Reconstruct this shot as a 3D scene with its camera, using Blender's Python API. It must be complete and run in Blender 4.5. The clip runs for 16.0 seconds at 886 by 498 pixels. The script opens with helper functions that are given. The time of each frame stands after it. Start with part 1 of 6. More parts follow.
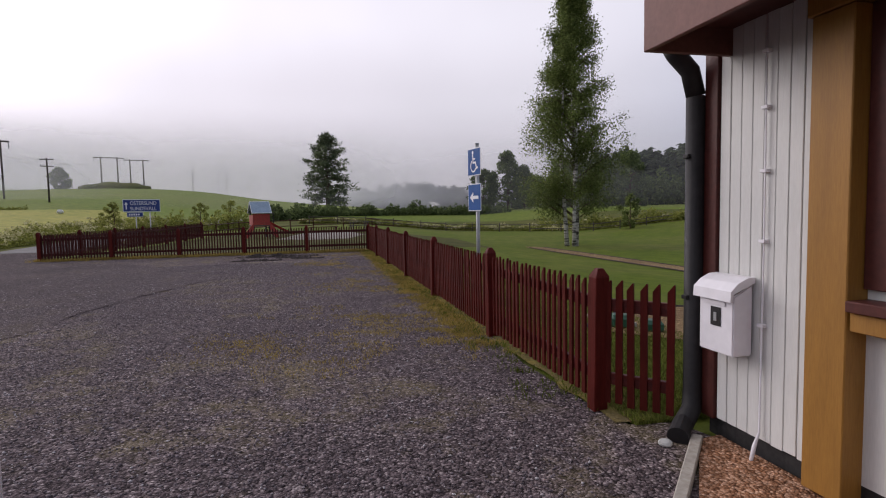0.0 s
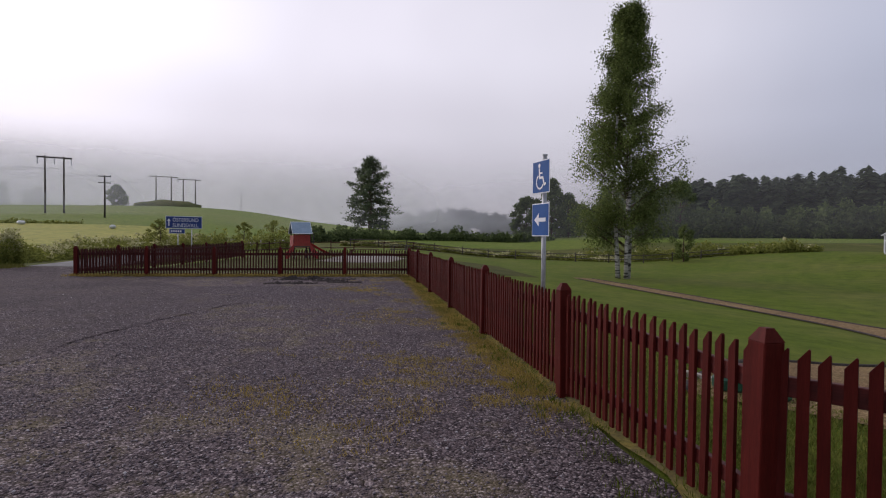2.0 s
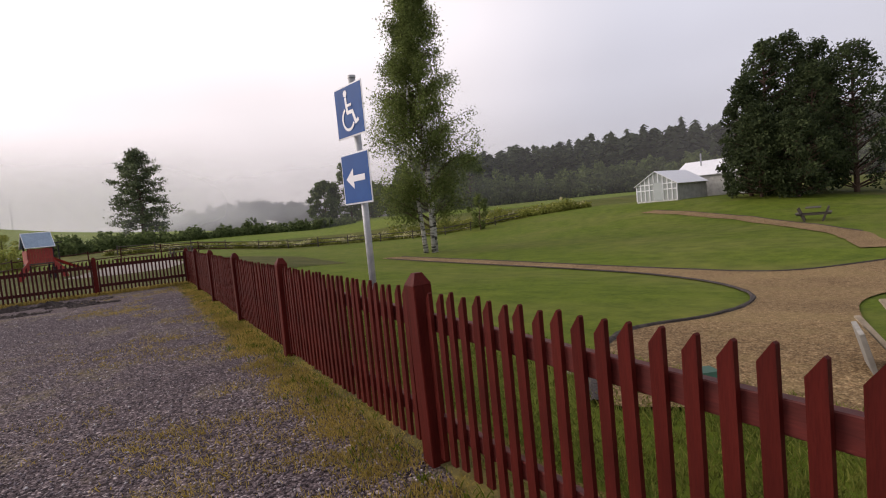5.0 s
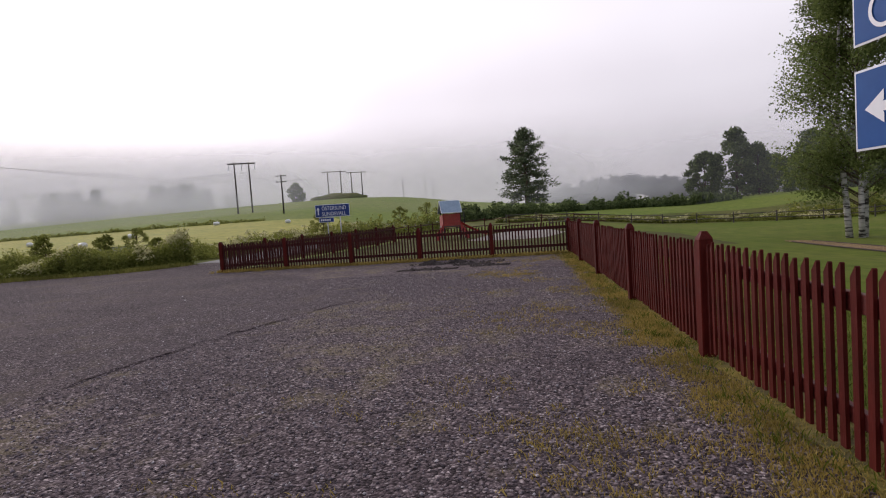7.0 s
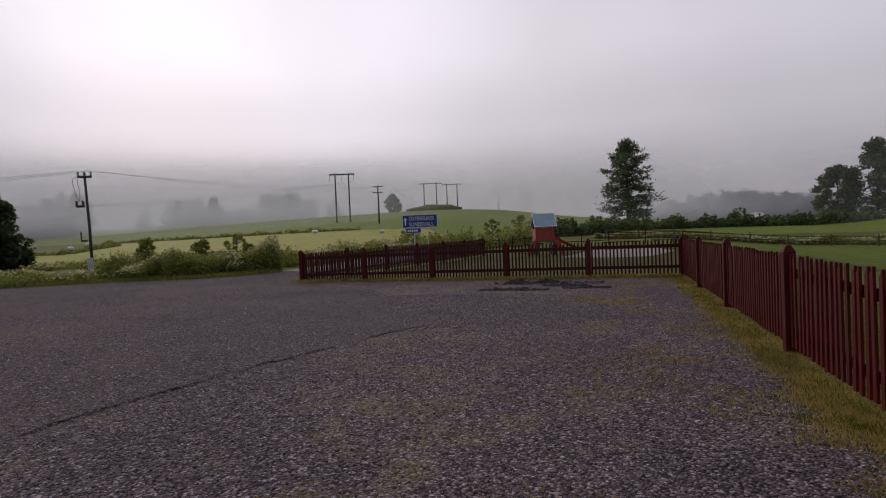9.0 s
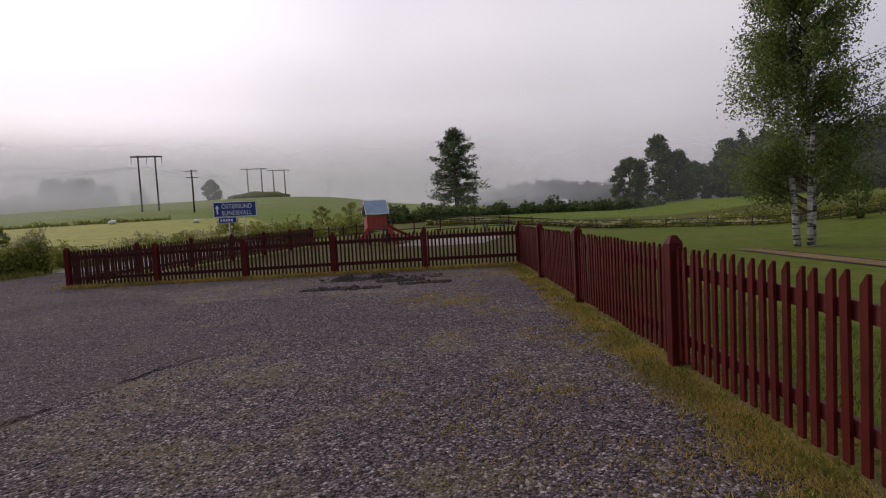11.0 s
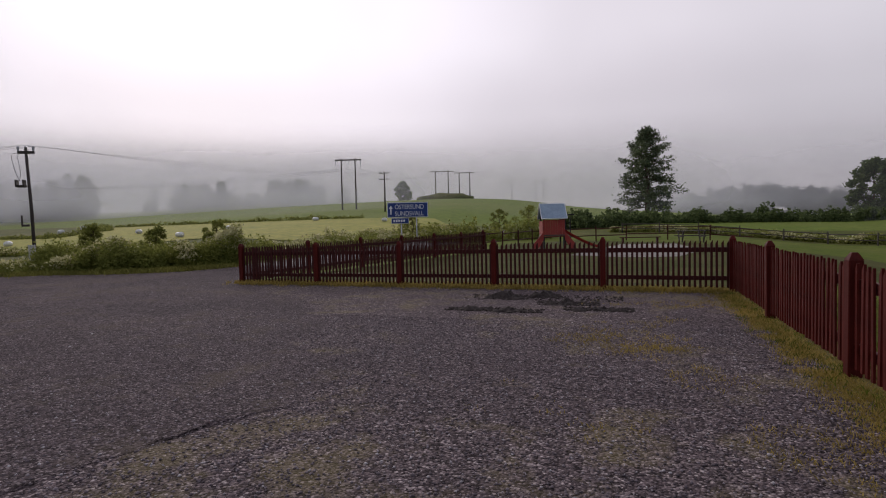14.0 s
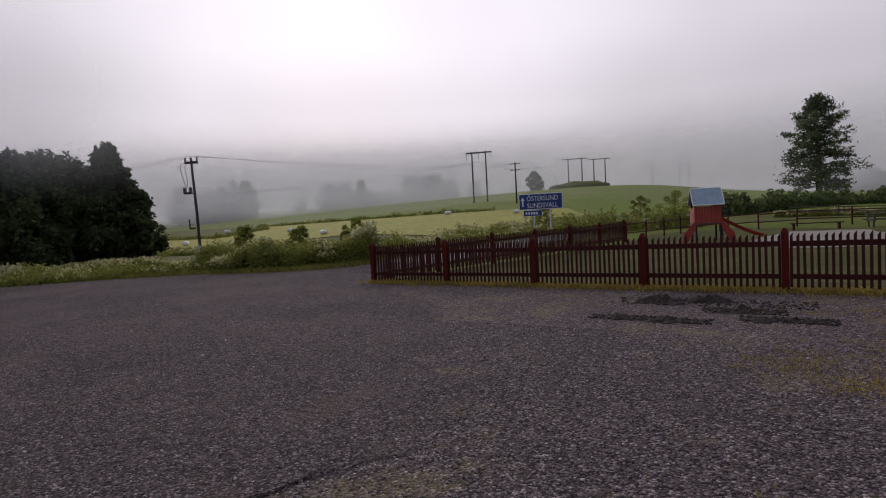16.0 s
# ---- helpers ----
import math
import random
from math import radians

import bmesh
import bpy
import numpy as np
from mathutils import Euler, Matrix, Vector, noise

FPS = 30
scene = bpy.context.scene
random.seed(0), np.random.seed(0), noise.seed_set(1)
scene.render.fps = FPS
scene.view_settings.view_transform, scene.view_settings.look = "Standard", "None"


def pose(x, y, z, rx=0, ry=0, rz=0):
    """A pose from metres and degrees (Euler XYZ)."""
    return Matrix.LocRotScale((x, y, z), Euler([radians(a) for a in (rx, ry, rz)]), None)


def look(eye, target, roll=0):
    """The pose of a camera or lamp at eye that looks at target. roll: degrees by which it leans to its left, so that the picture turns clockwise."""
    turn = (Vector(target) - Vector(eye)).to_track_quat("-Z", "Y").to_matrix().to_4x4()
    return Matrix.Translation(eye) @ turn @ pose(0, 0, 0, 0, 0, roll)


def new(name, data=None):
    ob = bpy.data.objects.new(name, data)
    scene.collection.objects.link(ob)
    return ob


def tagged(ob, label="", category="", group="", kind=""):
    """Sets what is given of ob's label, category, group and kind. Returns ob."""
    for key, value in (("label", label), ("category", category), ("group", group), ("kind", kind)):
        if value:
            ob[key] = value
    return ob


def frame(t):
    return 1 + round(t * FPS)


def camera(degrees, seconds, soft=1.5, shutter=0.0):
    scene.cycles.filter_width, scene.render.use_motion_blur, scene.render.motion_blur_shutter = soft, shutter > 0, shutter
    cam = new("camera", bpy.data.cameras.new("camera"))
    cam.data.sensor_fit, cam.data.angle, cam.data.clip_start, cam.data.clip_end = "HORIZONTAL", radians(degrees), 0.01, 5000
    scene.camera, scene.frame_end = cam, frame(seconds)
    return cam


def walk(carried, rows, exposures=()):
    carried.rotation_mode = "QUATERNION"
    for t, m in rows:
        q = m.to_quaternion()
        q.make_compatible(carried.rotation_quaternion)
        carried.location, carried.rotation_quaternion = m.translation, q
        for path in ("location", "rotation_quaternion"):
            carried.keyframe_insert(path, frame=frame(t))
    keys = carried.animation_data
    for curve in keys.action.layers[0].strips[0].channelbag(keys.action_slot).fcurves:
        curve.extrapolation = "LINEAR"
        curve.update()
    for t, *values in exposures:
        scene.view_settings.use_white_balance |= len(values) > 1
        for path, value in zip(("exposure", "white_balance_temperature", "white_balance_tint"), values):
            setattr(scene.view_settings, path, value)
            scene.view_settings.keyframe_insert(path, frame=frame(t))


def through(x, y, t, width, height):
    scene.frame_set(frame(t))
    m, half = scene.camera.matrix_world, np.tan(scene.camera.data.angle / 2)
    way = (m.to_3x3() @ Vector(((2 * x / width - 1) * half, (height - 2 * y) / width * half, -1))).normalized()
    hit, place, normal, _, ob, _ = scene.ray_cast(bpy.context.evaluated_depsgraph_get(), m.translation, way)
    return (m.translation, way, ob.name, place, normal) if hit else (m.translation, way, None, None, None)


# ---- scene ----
cam = camera(78.0, 16.0, 1.1)
PATH = [
    (0, -2.252, -4.038, 1.693, 86.06, 1.11, -13.09),
    (0.5, -2.244, -3.705, 1.688, 86.99, 0.19, -11.92),
    (1, -2.256, -3.408, 1.689, 87.76, 0.19, -6.38),
    (1.5, -2.234, -3.057, 1.677, 89.01, -0.78, -2.90),
    (2, -2.137, -2.547, 1.658, 88.80, -0.64, -8.84),
    (2.5, -1.967, -1.974, 1.645, 86.57, 2.04, -15.55),
    (3, -1.776, -1.473, 1.626, 86.61, 2.64, -23.73),
    (3.5, -1.641, -1.072, 1.602, 86.63, 3.14, -29.44),
    (4, -1.562, -0.726, 1.581, 86.56, 3.89, -32.37),
    (4.5, -1.509, -0.397, 1.560, 86.43, 4.73, -32.44),
    (5, -1.472, -0.082, 1.542, 86.28, 5.51, -29.57),
    (5.5, -1.464, 0.204, 1.528, 86.13, 6.08, -23.70),
    (6, -1.512, 0.447, 1.510, 86.33, 5.34, -15.17),
    (6.5, -1.612, 0.740, 1.489, 87.08, 5.01, -3.02),
    (7, -1.695, 1.163, 1.484, 86.80, 3.94, 7.78),
    (7.5, -1.713, 1.615, 1.477, 86.72, 1.54, 13.13),
    (8, -1.719, 2.043, 1.457, 87.34, 0.53, 16.45),
    (8.5, -1.740, 2.498, 1.450, 89.59, 1.54, 18.14),
    (9, -1.799, 2.985, 1.467, 88.68, 2.39, 17.67),
    (9.5, -1.906, 3.501, 1.486, 86.84, 2.57, 14.37),
    (10, -1.994, 4.031, 1.495, 87.64, 2.76, 9.29),
    (10.5, -2.029, 4.534, 1.497, 87.51, 2.95, 4.74),
    (11, -2.034, 5.004, 1.496, 86.53, 3.14, 0.26),
    (11.5, -2.021, 5.471, 1.494, 85.34, 3.17, -2.88),
    (12, -1.986, 5.955, 1.497, 84.57, 2.86, -3.43),
    (12.5, -1.937, 6.402, 1.503, 84.87, 2.06, -0.12),
    (13, -1.918, 6.746, 1.508, 86.73, 0.50, 6.21),
    (13.5, -1.935, 7.023, 1.523, 87.66, -0.11, 12.44),
    (14, -1.992, 7.319, 1.564, 87.58, 1.32, 19.18),
    (14.5, -2.136, 7.649, 1.604, 87.55, 2.80, 24.33),
    (15, -2.303, 7.920, 1.624, 87.73, 2.67, 28.10),
    (15.5, -2.403, 8.116, 1.647, 87.18, 2.26, 30.92),
    (16, -2.450, 8.287, 1.667, 87.19, 3.05, 32.91),
]
EXPOSURE = [(0, 0.15, 6500), (1.5, -0.03, 6350), (3, 0.05, 6700), (4.2, 0.4, 7100), (5.5, 0.48, 7100), (6.4, 0.55, 6950), (7, 0.25, 6650), (8, -0.22, 6620), (9, -0.37, 6620), (10, -0.32, 6650), (12.5, 0.13, 6850), (13.5, -0.1, 6700), (15, -0.3, 6580), (16, -0.34, 6580)]
walk(cam, [(t, pose(*row)) for t, *row in PATH], [(t, stops, kelvin, 17) for t, stops, kelvin in EXPOSURE])

# ---- world ----
SUN_AZ, SUN_EL = radians(-44), radians(24)          # bearing from north (+y), to the west
sun_dir = Vector((math.sin(SUN_AZ) * math.cos(SUN_EL), math.cos(SUN_AZ) * math.cos(SUN_EL), math.sin(SUN_EL)))

world = bpy.data.worlds.new("misty_morning")
scene.world = world
world.use_nodes = True
wt = world.node_tree
wt.nodes.clear()


def wn(kind, **kw):
    n = wt.nodes.new(kind)
    for k, v in kw.items():
        setattr(n, k, v)
    return n


def wramp(stops):
    r = wn("ShaderNodeValToRGB")
    r.color_ramp.interpolation = "EASE"
    els = r.color_ramp.elements
    els[0].position, els[0].color = stops[0][0], (*stops[0][1], 1)
    els[1].position, els[1].color = stops[-1][0], (*stops[-1][1], 1)
    for pos, col in stops[1:-1]:
        e = els.new(pos)
        e.color = (*col, 1)
    return r


w_out = wn("ShaderNodeOutputWorld")
w_sky = wn("ShaderNodeTexSky", sky_type="NISHITA", sun_disc=False, sun_elevation=SUN_EL, sun_rotation=SUN_AZ)
w_bg1 = wn("ShaderNodeBackground")
w_bg1.inputs[1].default_value = 0.008
w_bg2 = wn("ShaderNodeBackground")
w_bg2.inputs[1].default_value = 1.0
w_add = wn("ShaderNodeAddShader")
w_tc = wn("ShaderNodeTexCoord")
w_sep = wn("ShaderNodeSeparateXYZ")
wt.links.new(w_tc.outputs["Generated"], w_sep.inputs[0])
w_el = wramp([(0.0, (0.26, 0.245, 0.265)), (0.03, (0.46, 0.445, 0.47)), (0.11, (0.535, 0.525, 0.555)), (0.2, (0.62, 0.615, 0.645)), (0.32, (0.72, 0.72, 0.755)), (0.7, (0.60, 0.61, 0.65))])
wt.links.new(w_sep.outputs["Z"], w_el.inputs[0])
w_dot = wn("ShaderNodeVectorMath", operation="DOT_PRODUCT")
wt.links.new(w_tc.outputs["Generated"], w_dot.inputs[0])
w_dot.inputs[1].default_value = sun_dir
w_glow = wramp([(0.0, (0.68, 0.735, 0.83)), (0.45, (0.99, 0.99, 1.01)), (0.8, (1.18, 1.16, 1.18)), (1.0, (1.56, 1.54, 1.58))])
wt.links.new(w_dot.outputs["Value"], w_glow.inputs[0])
w_noise = wn("ShaderNodeTexNoise")
w_noise.inputs["Scale"].default_value, w_noise.inputs["Detail"].default_value = 2.2, 3
wt.links.new(w_tc.outputs["Generated"], w_noise.inputs["Vector"])
w_nr = wramp([(0.3, (0.95, 0.95, 0.95)), (0.7, (1.05, 1.05, 1.05))])
wt.links.new(w_noise.outputs["Fac"], w_nr.inputs[0])
w_m1 = wn("ShaderNodeMixRGB", blend_type="MULTIPLY")
w_m2 = wn("ShaderNodeMixRGB", blend_type="MULTIPLY")
w_m1.inputs[0].default_value = w_m2.inputs[0].default_value = 1.0
wt.links.new(w_el.outputs[0], w_m1.inputs[1])
wt.links.new(w_glow.outputs[0], w_m1.inputs[2])
wt.links.new(w_m1.outputs[0], w_m2.inputs[1])
wt.links.new(w_nr.outputs[0], w_m2.inputs[2])
wt.links.new(w_m2.outputs[0], w_bg2.inputs[0])
wt.links.new(w_sky.outputs[0], w_bg1.inputs[0])
wt.links.new(w_bg1.outputs[0], w_add.inputs[0])
wt.links.new(w_bg2.outputs[0], w_add.inputs[1])
wt.links.new(w_add.outputs[0], w_out.inputs[0])

sun = new("sun", bpy.data.lights.new("sun", "SUN"))
sun.data.energy, sun.data.angle, sun.data.color = 1.4, radians(40), (1.0, 0.95, 0.9)
sun.matrix_world = look(sun_dir * 50, (0, 0, 0))

# ---- materials ----


def node_mat(name):
    m = bpy.data.materials.new(name)
    m.use_nodes = True
    nt = m.node_tree
    return m, nt, nt.nodes["Principled BSDF"]


def noise_node(nt, coord, scale, detail=4.0, rough=0.6):
    n = nt.nodes.new("ShaderNodeTexNoise")
    n.inputs["Scale"].default_value, n.inputs["Detail"].default_value, n.inputs["Roughness"].default_value = scale, detail, rough
    nt.links.new(coord, n.inputs["Vector"])
    return n


def ramp_node(nt, fac, stops):
    r = nt.nodes.new("ShaderNodeValToRGB")
    els = r.color_ramp.elements
    els[0].position, els[0].color = stops[0][0], (*stops[0][1], 1)
    els[1].position, els[1].color = stops[-1][0], (*stops[-1][1], 1)
    for pos, col in stops[1:-1]:
        e = els.new(pos)
        e.color = (*col, 1)
    nt.links.new(fac, r.inputs[0])
    return r


def mix_node(nt, fac, a, b, kind="MIX"):
    n = nt.nodes.new("ShaderNodeMixRGB")
    n.blend_type = kind
    if isinstance(fac, float):
        n.inputs[0].default_value = fac
    else:
        nt.links.new(fac, n.inputs[0])
    for i, v in ((1, a), (2, b)):
        if isinstance(v, tuple):
            n.inputs[i].default_value = (*v, 1)
        else:
            nt.links.new(v, n.inputs[i])
    return n.outputs[0]


def bump_node(nt, height, strength, dist):
    b = nt.nodes.new("ShaderNodeBump")
    b.inputs["Strength"].default_value, b.inputs["Distance"].default_value = strength, dist
    nt.links.new(height, b.inputs["Height"])
    return b.outputs[0]


def coords(nt, local=True):
    if local:
        return nt.nodes.new("ShaderNodeTexCoord").outputs["Object"]
    return nt.nodes.new("ShaderNodeNewGeometry").outputs["Position"]


def surface(name, c1, c2, fine=40.0, coarse=3.0, rough=0.7, bump=0.2, dist=0.004, spread=0.25, stretch=None, metal=0.0, local=True, vary=0.0, spec=0.35):
    """Two colours by fine grain, shifted by a coarse stain; stretch squeezes the grain along an axis."""
    m, nt, p = node_mat(name)
    co = coords(nt, local)
    if stretch:
        mp = nt.nodes.new("ShaderNodeMapping")
        mp.inputs["Scale"].default_value = stretch
        nt.links.new(co, mp.inputs[0])
        co = mp.outputs[0]
    f, c = noise_node(nt, co, fine), noise_node(nt, co, coarse, 3.0)
    base = ramp_node(nt, f.outputs["Fac"], [(0.3, c1), (0.7, c2)]).outputs[0]
    stain = ramp_node(nt, c.outputs["Fac"], [(0.3, (1 - spread,) * 3), (0.7, (1 + spread * 0.5,) * 3)]).outputs[0]
    col = mix_node(nt, 1.0, base, stain, "MULTIPLY")
    if vary:
        oi = nt.nodes.new("ShaderNodeObjectInfo")
        rv = ramp_node(nt, oi.outputs["Random"], [(0.0, (1 - vary,) * 3), (1.0, (1 + vary,) * 3)]).outputs[0]
        col = mix_node(nt, 1.0, col, rv, "MULTIPLY")
    nt.links.new(col, p.inputs["Base Color"])
    p.inputs["Roughness"].default_value, p.inputs["Metallic"].default_value = rough, metal
    p.inputs["Specular IOR Level"].default_value = spec
    if bump:
        nt.links.new(bump_node(nt, f.outputs["Fac"], bump, dist), p.inputs["Normal"])
    return m


def foliage(name, dark, light, through=0.35, patch=0.35):
    """Leaves: colour by island and by a slow drift, half of the light passing through."""
    m, nt, p = node_mat(name)
    geo = nt.nodes.new("ShaderNodeNewGeometry")
    base = ramp_node(nt, geo.outputs["Random Per Island"], [(0.0, dark), (1.0, light)]).outputs[0]
    n = noise_node(nt, geo.outputs["Position"], patch, 3.0)
    drift = ramp_node(nt, n.outputs["Fac"], [(0.3, (0.7, 0.72, 0.7)), (0.7, (1.2, 1.18, 1.1))]).outputs[0]
    col = mix_node(nt, 1.0, base, drift, "MULTIPLY")
    nt.links.new(col, p.inputs["Base Color"])
    p.inputs["Roughness"].default_value = 0.65
    p.inputs["Specular IOR Level"].default_value = 0.06
    tr = nt.nodes.new("ShaderNodeBsdfTranslucent")
    nt.links.new(col, tr.inputs[0])
    mx = nt.nodes.new("ShaderNodeMixShader")
    mx.inputs[0].default_value = through
    nt.links.new(p.outputs[0], mx.inputs[1])
    nt.links.new(tr.outputs[0], mx.inputs[2])
    nt.links.new(mx.outputs[0], nt.nodes["Material Output"].inputs[0])
    return m


def gravel_material(name, cols, cell, patch_col, patch_amount, verge=False):
    """Crushed stone: cells in several greys, fines between them, worn and mossy patches."""
    m, nt, p = node_mat(name)
    co = coords(nt, False)
    v = nt.nodes.new("ShaderNodeTexVoronoi")
    v.inputs["Scale"].default_value = cell
    nt.links.new(co, v.inputs["Vector"])
    bw = nt.nodes.new("ShaderNodeSeparateColor")
    nt.links.new(v.outputs["Color"], bw.inputs[0])
    stone = ramp_node(nt, bw.outputs[0], cols).outputs[0]
    gap = ramp_node(nt, v.outputs["Distance"], [(0.2, (1.1,) * 3), (0.75, (0.58,) * 3)]).outputs[0]
    col = mix_node(nt, 1.0, stone, gap, "MULTIPLY")
    big = noise_node(nt, co, 0.35, 5.0)
    mid = noise_node(nt, co, 1.7, 5.0)
    drift = ramp_node(nt, big.outputs["Fac"], [(0.3, (0.75, 0.74, 0.76)), (0.7, (1.15, 1.14, 1.12))]).outputs[0]
    col = mix_node(nt, 1.0, col, drift, "MULTIPLY")
    speck = noise_node(nt, co, 11.0, 6.0, 0.75)
    col = mix_node(nt, 1.0, col, ramp_node(nt, speck.outputs["Fac"], [(0.35, (0.62,) * 3), (0.65, (1.38,) * 3)]).outputs[0], "MULTIPLY")
    mul = nt.nodes.new("ShaderNodeMath")
    mul.operation = "MULTIPLY"
    nt.links.new(big.outputs["Fac"], mul.inputs[0])
    nt.links.new(mid.outputs["Fac"], mul.inputs[1])
    fac = ramp_node(nt, mul.outputs[0], [(0.26, (0, 0, 0)), (0.36, (patch_amount,) * 3)]).outputs[0]
    col = mix_node(nt, fac, col, patch_col)
    if verge:
        sx = nt.nodes.new("ShaderNodeSeparateXYZ")
        nt.links.new(co, sx.inputs[0])
        near = nt.nodes.new("ShaderNodeMapRange")
        near.inputs["From Min"].default_value, near.inputs["From Max"].default_value = -1.9, 0.0
        nt.links.new(sx.outputs["X"], near.inputs["Value"])
        nv = noise_node(nt, co, 2.2, 8.0, 0.72)
        su = nt.nodes.new("ShaderNodeMath")
        su.operation = "ADD"
        south = nt.nodes.new("ShaderNodeMapRange")
        south.inputs["From Min"].default_value, south.inputs["From Max"].default_value = -0.4, 1.4
        nt.links.new(sx.outputs["Y"], south.inputs["Value"])
        both = nt.nodes.new("ShaderNodeMath")
        both.operation = "MULTIPLY"
        nt.links.new(near.outputs[0], both.inputs[0])
        nt.links.new(south.outputs[0], both.inputs[1])
        nt.links.new(both.outputs[0], su.inputs[0])
        nr = nt.nodes.new("ShaderNodeMapRange")
        nr.inputs["From Min"].default_value, nr.inputs["From Max"].default_value = 0.27, 0.73
        nt.links.new(nv.outputs["Fac"], nr.inputs["Value"])
        nt.links.new(nr.outputs[0], su.inputs[1])
        fv = ramp_node(nt, su.outputs[0], [(1.0, (0, 0, 0)), (1.14, (0.9,) * 3)]).outputs[0]
        moss = ramp_node(nt, speck.outputs["Fac"], [(0.35, (0.085, 0.067, 0.022)), (0.55, (0.21, 0.16, 0.042)), (0.68, (0.35, 0.27, 0.085))]).outputs[0]
        col = mix_node(nt, fv, col, moss)
    nt.links.new(col, p.inputs["Base Color"])
    p.inputs["Specular IOR Level"].default_value = 0.06
    p.inputs["Roughness"].default_value = 0.95
    inv = nt.nodes.new("ShaderNodeMath")
    inv.operation = "SUBTRACT"
    inv.inputs[0].default_value = 1.0
    nt.links.new(v.outputs["Distance"], inv.inputs[1])
    nt.links.new(bump_node(nt, inv.outputs[0], 0.9, 0.016), p.inputs["Normal"])
    return m


def meadow_material(name, a, b, c, scale=0.25, fine=9.0):
    m, nt, p = node_mat(name)
    co = coords(nt, False)
    f, s, t = noise_node(nt, co, fine, 6.0, 0.7), noise_node(nt, co, scale, 4.0), noise_node(nt, co, 1.3, 4.0)
    base = ramp_node(nt, f.outputs["Fac"], [(0.3, a), (0.7, b)]).outputs[0]
    fac = ramp_node(nt, s.outputs["Fac"], [(0.42, (0, 0, 0)), (0.68, (0.75, 0.75, 0.75))]).outputs[0]
    col = mix_node(nt, fac, base, c)
    drift = ramp_node(nt, t.outputs["Fac"], [(0.3, (0.72, 0.76, 0.74)), (0.7, (1.24, 1.18, 1.1))]).outputs[0]
    col = mix_node(nt, 1.0, col, drift, "MULTIPLY")
    nt.links.new(col, p.inputs["Base Color"])
    p.inputs["Roughness"].default_value = 0.9
    p.inputs["Specular IOR Level"].default_value = 0.06
    nt.links.new(bump_node(nt, f.outputs["Fac"], 0.6, 0.03), p.inputs["Normal"])
    return m


M_GRAVEL = gravel_material("grey_gravel", [(0.0, (0.03531, 0.02792, 0.02949)), (0.5, (0.1217, 0.09439, 0.1001)), (0.85, (0.2061, 0.1637, 0.1698)), (1.0, (0.4004, 0.3407, 0.3403))], 50.0, (0.2061, 0.1696, 0.07149), 0.34, True)
M_APRON = gravel_material("old_gravelled_asphalt", [(0.0, (0.0289, 0.02278, 0.02429)), (0.5, (0.09937, 0.07713, 0.08262)), (0.85, (0.1684, 0.1337, 0.1402)), (1.0, (0.3272, 0.2784, 0.281))], 54.0, (0.1088, 0.08676, 0.06327), 0.45)
M_REDGRAVEL = gravel_material("red_brown_gravel", [(0.0, (0.17, 0.075, 0.04)), (0.5, (0.36, 0.18, 0.10)), (1.0, (0.58, 0.36, 0.25))], 50.0, (0.2, 0.12, 0.08), 0.2)
M_PATH = gravel_material("tan_gravel_path", [(0.0, (0.191, 0.1231, 0.06369)), (0.6, (0.2831, 0.1901, 0.1007)), (1.0, (0.3951, 0.2879, 0.1593))], 50.0, (0.2239, 0.1674, 0.07706), 0.4)
M_LAWN = meadow_material("mown_lawn", (0.05432, 0.08498, 0.009384), (0.1106, 0.1428, 0.01668), (0.1235, 0.1304, 0.03336), 0.16)
M_MEADOW = meadow_material("green_meadow", (0.0908, 0.1364, 0.02007), (0.1335, 0.1784, 0.03121), (0.1496, 0.1679, 0.04458), 0.05, 1.5)
M_HAY = meadow_material("cut_hay_field", (0.2468, 0.2408, 0.0613), (0.329, 0.3054, 0.08582), (0.2115, 0.235, 0.05517), 0.08, 2.5)
M_PLAYGRASS = meadow_material("playground_grass", (0.03375, 0.04125, 0.00975), (0.075, 0.081, 0.021), (0.09, 0.0825, 0.03), 0.3, 6.0)
M_ROUGH = meadow_material("rough_grass", (0.05, 0.07, 0.014), (0.095, 0.10, 0.026), (0.12, 0.11, 0.036), 0.2, 5.0)
M_VERGE = meadow_material("worn_grass_verge", (0.07862, 0.06515, 0.02022), (0.2359, 0.1853, 0.05054), (0.09547, 0.08086, 0.05616), 1.4, 16.0)
M_EARTH = surface("dark_turned_earth", (0.0252, 0.0192, 0.018), (0.069, 0.054, 0.048), 16.0, 3.0, 0.95, 1.0, 0.04, local=False)
M_RED = surface("falu_red_paint", (0.06529, 0.007268, 0.00513), (0.09378, 0.01197, 0.00855), 30.0, 4.0, 0.6, 0.35, 0.002, 0.3, (6, 6, 0.6), vary=0.14, spec=0.1)
M_REDDARK = surface("weathered_dark_red_paint", (0.042, 0.007, 0.006), (0.068, 0.012, 0.010), 30.0, 4.0, 0.65, 0.35, 0.002, 0.3, (6, 6, 0.6), vary=0.14, spec=0.2)
M_RAIL = surface("worn_rail_paint", (0.075, 0.009, 0.007), (0.108, 0.016, 0.012), 26.0, 3.0, 0.6, 0.35, 0.002, 0.3, (6, 0.6, 6), spec=0.3)
M_WHITE = surface("white_board_paint", (0.5808, 0.5764, 0.5544), (0.6512, 0.6468, 0.6248), 30.0, 2.0, 0.55, 0.2, 0.002, 0.08, (5, 5, 0.4))
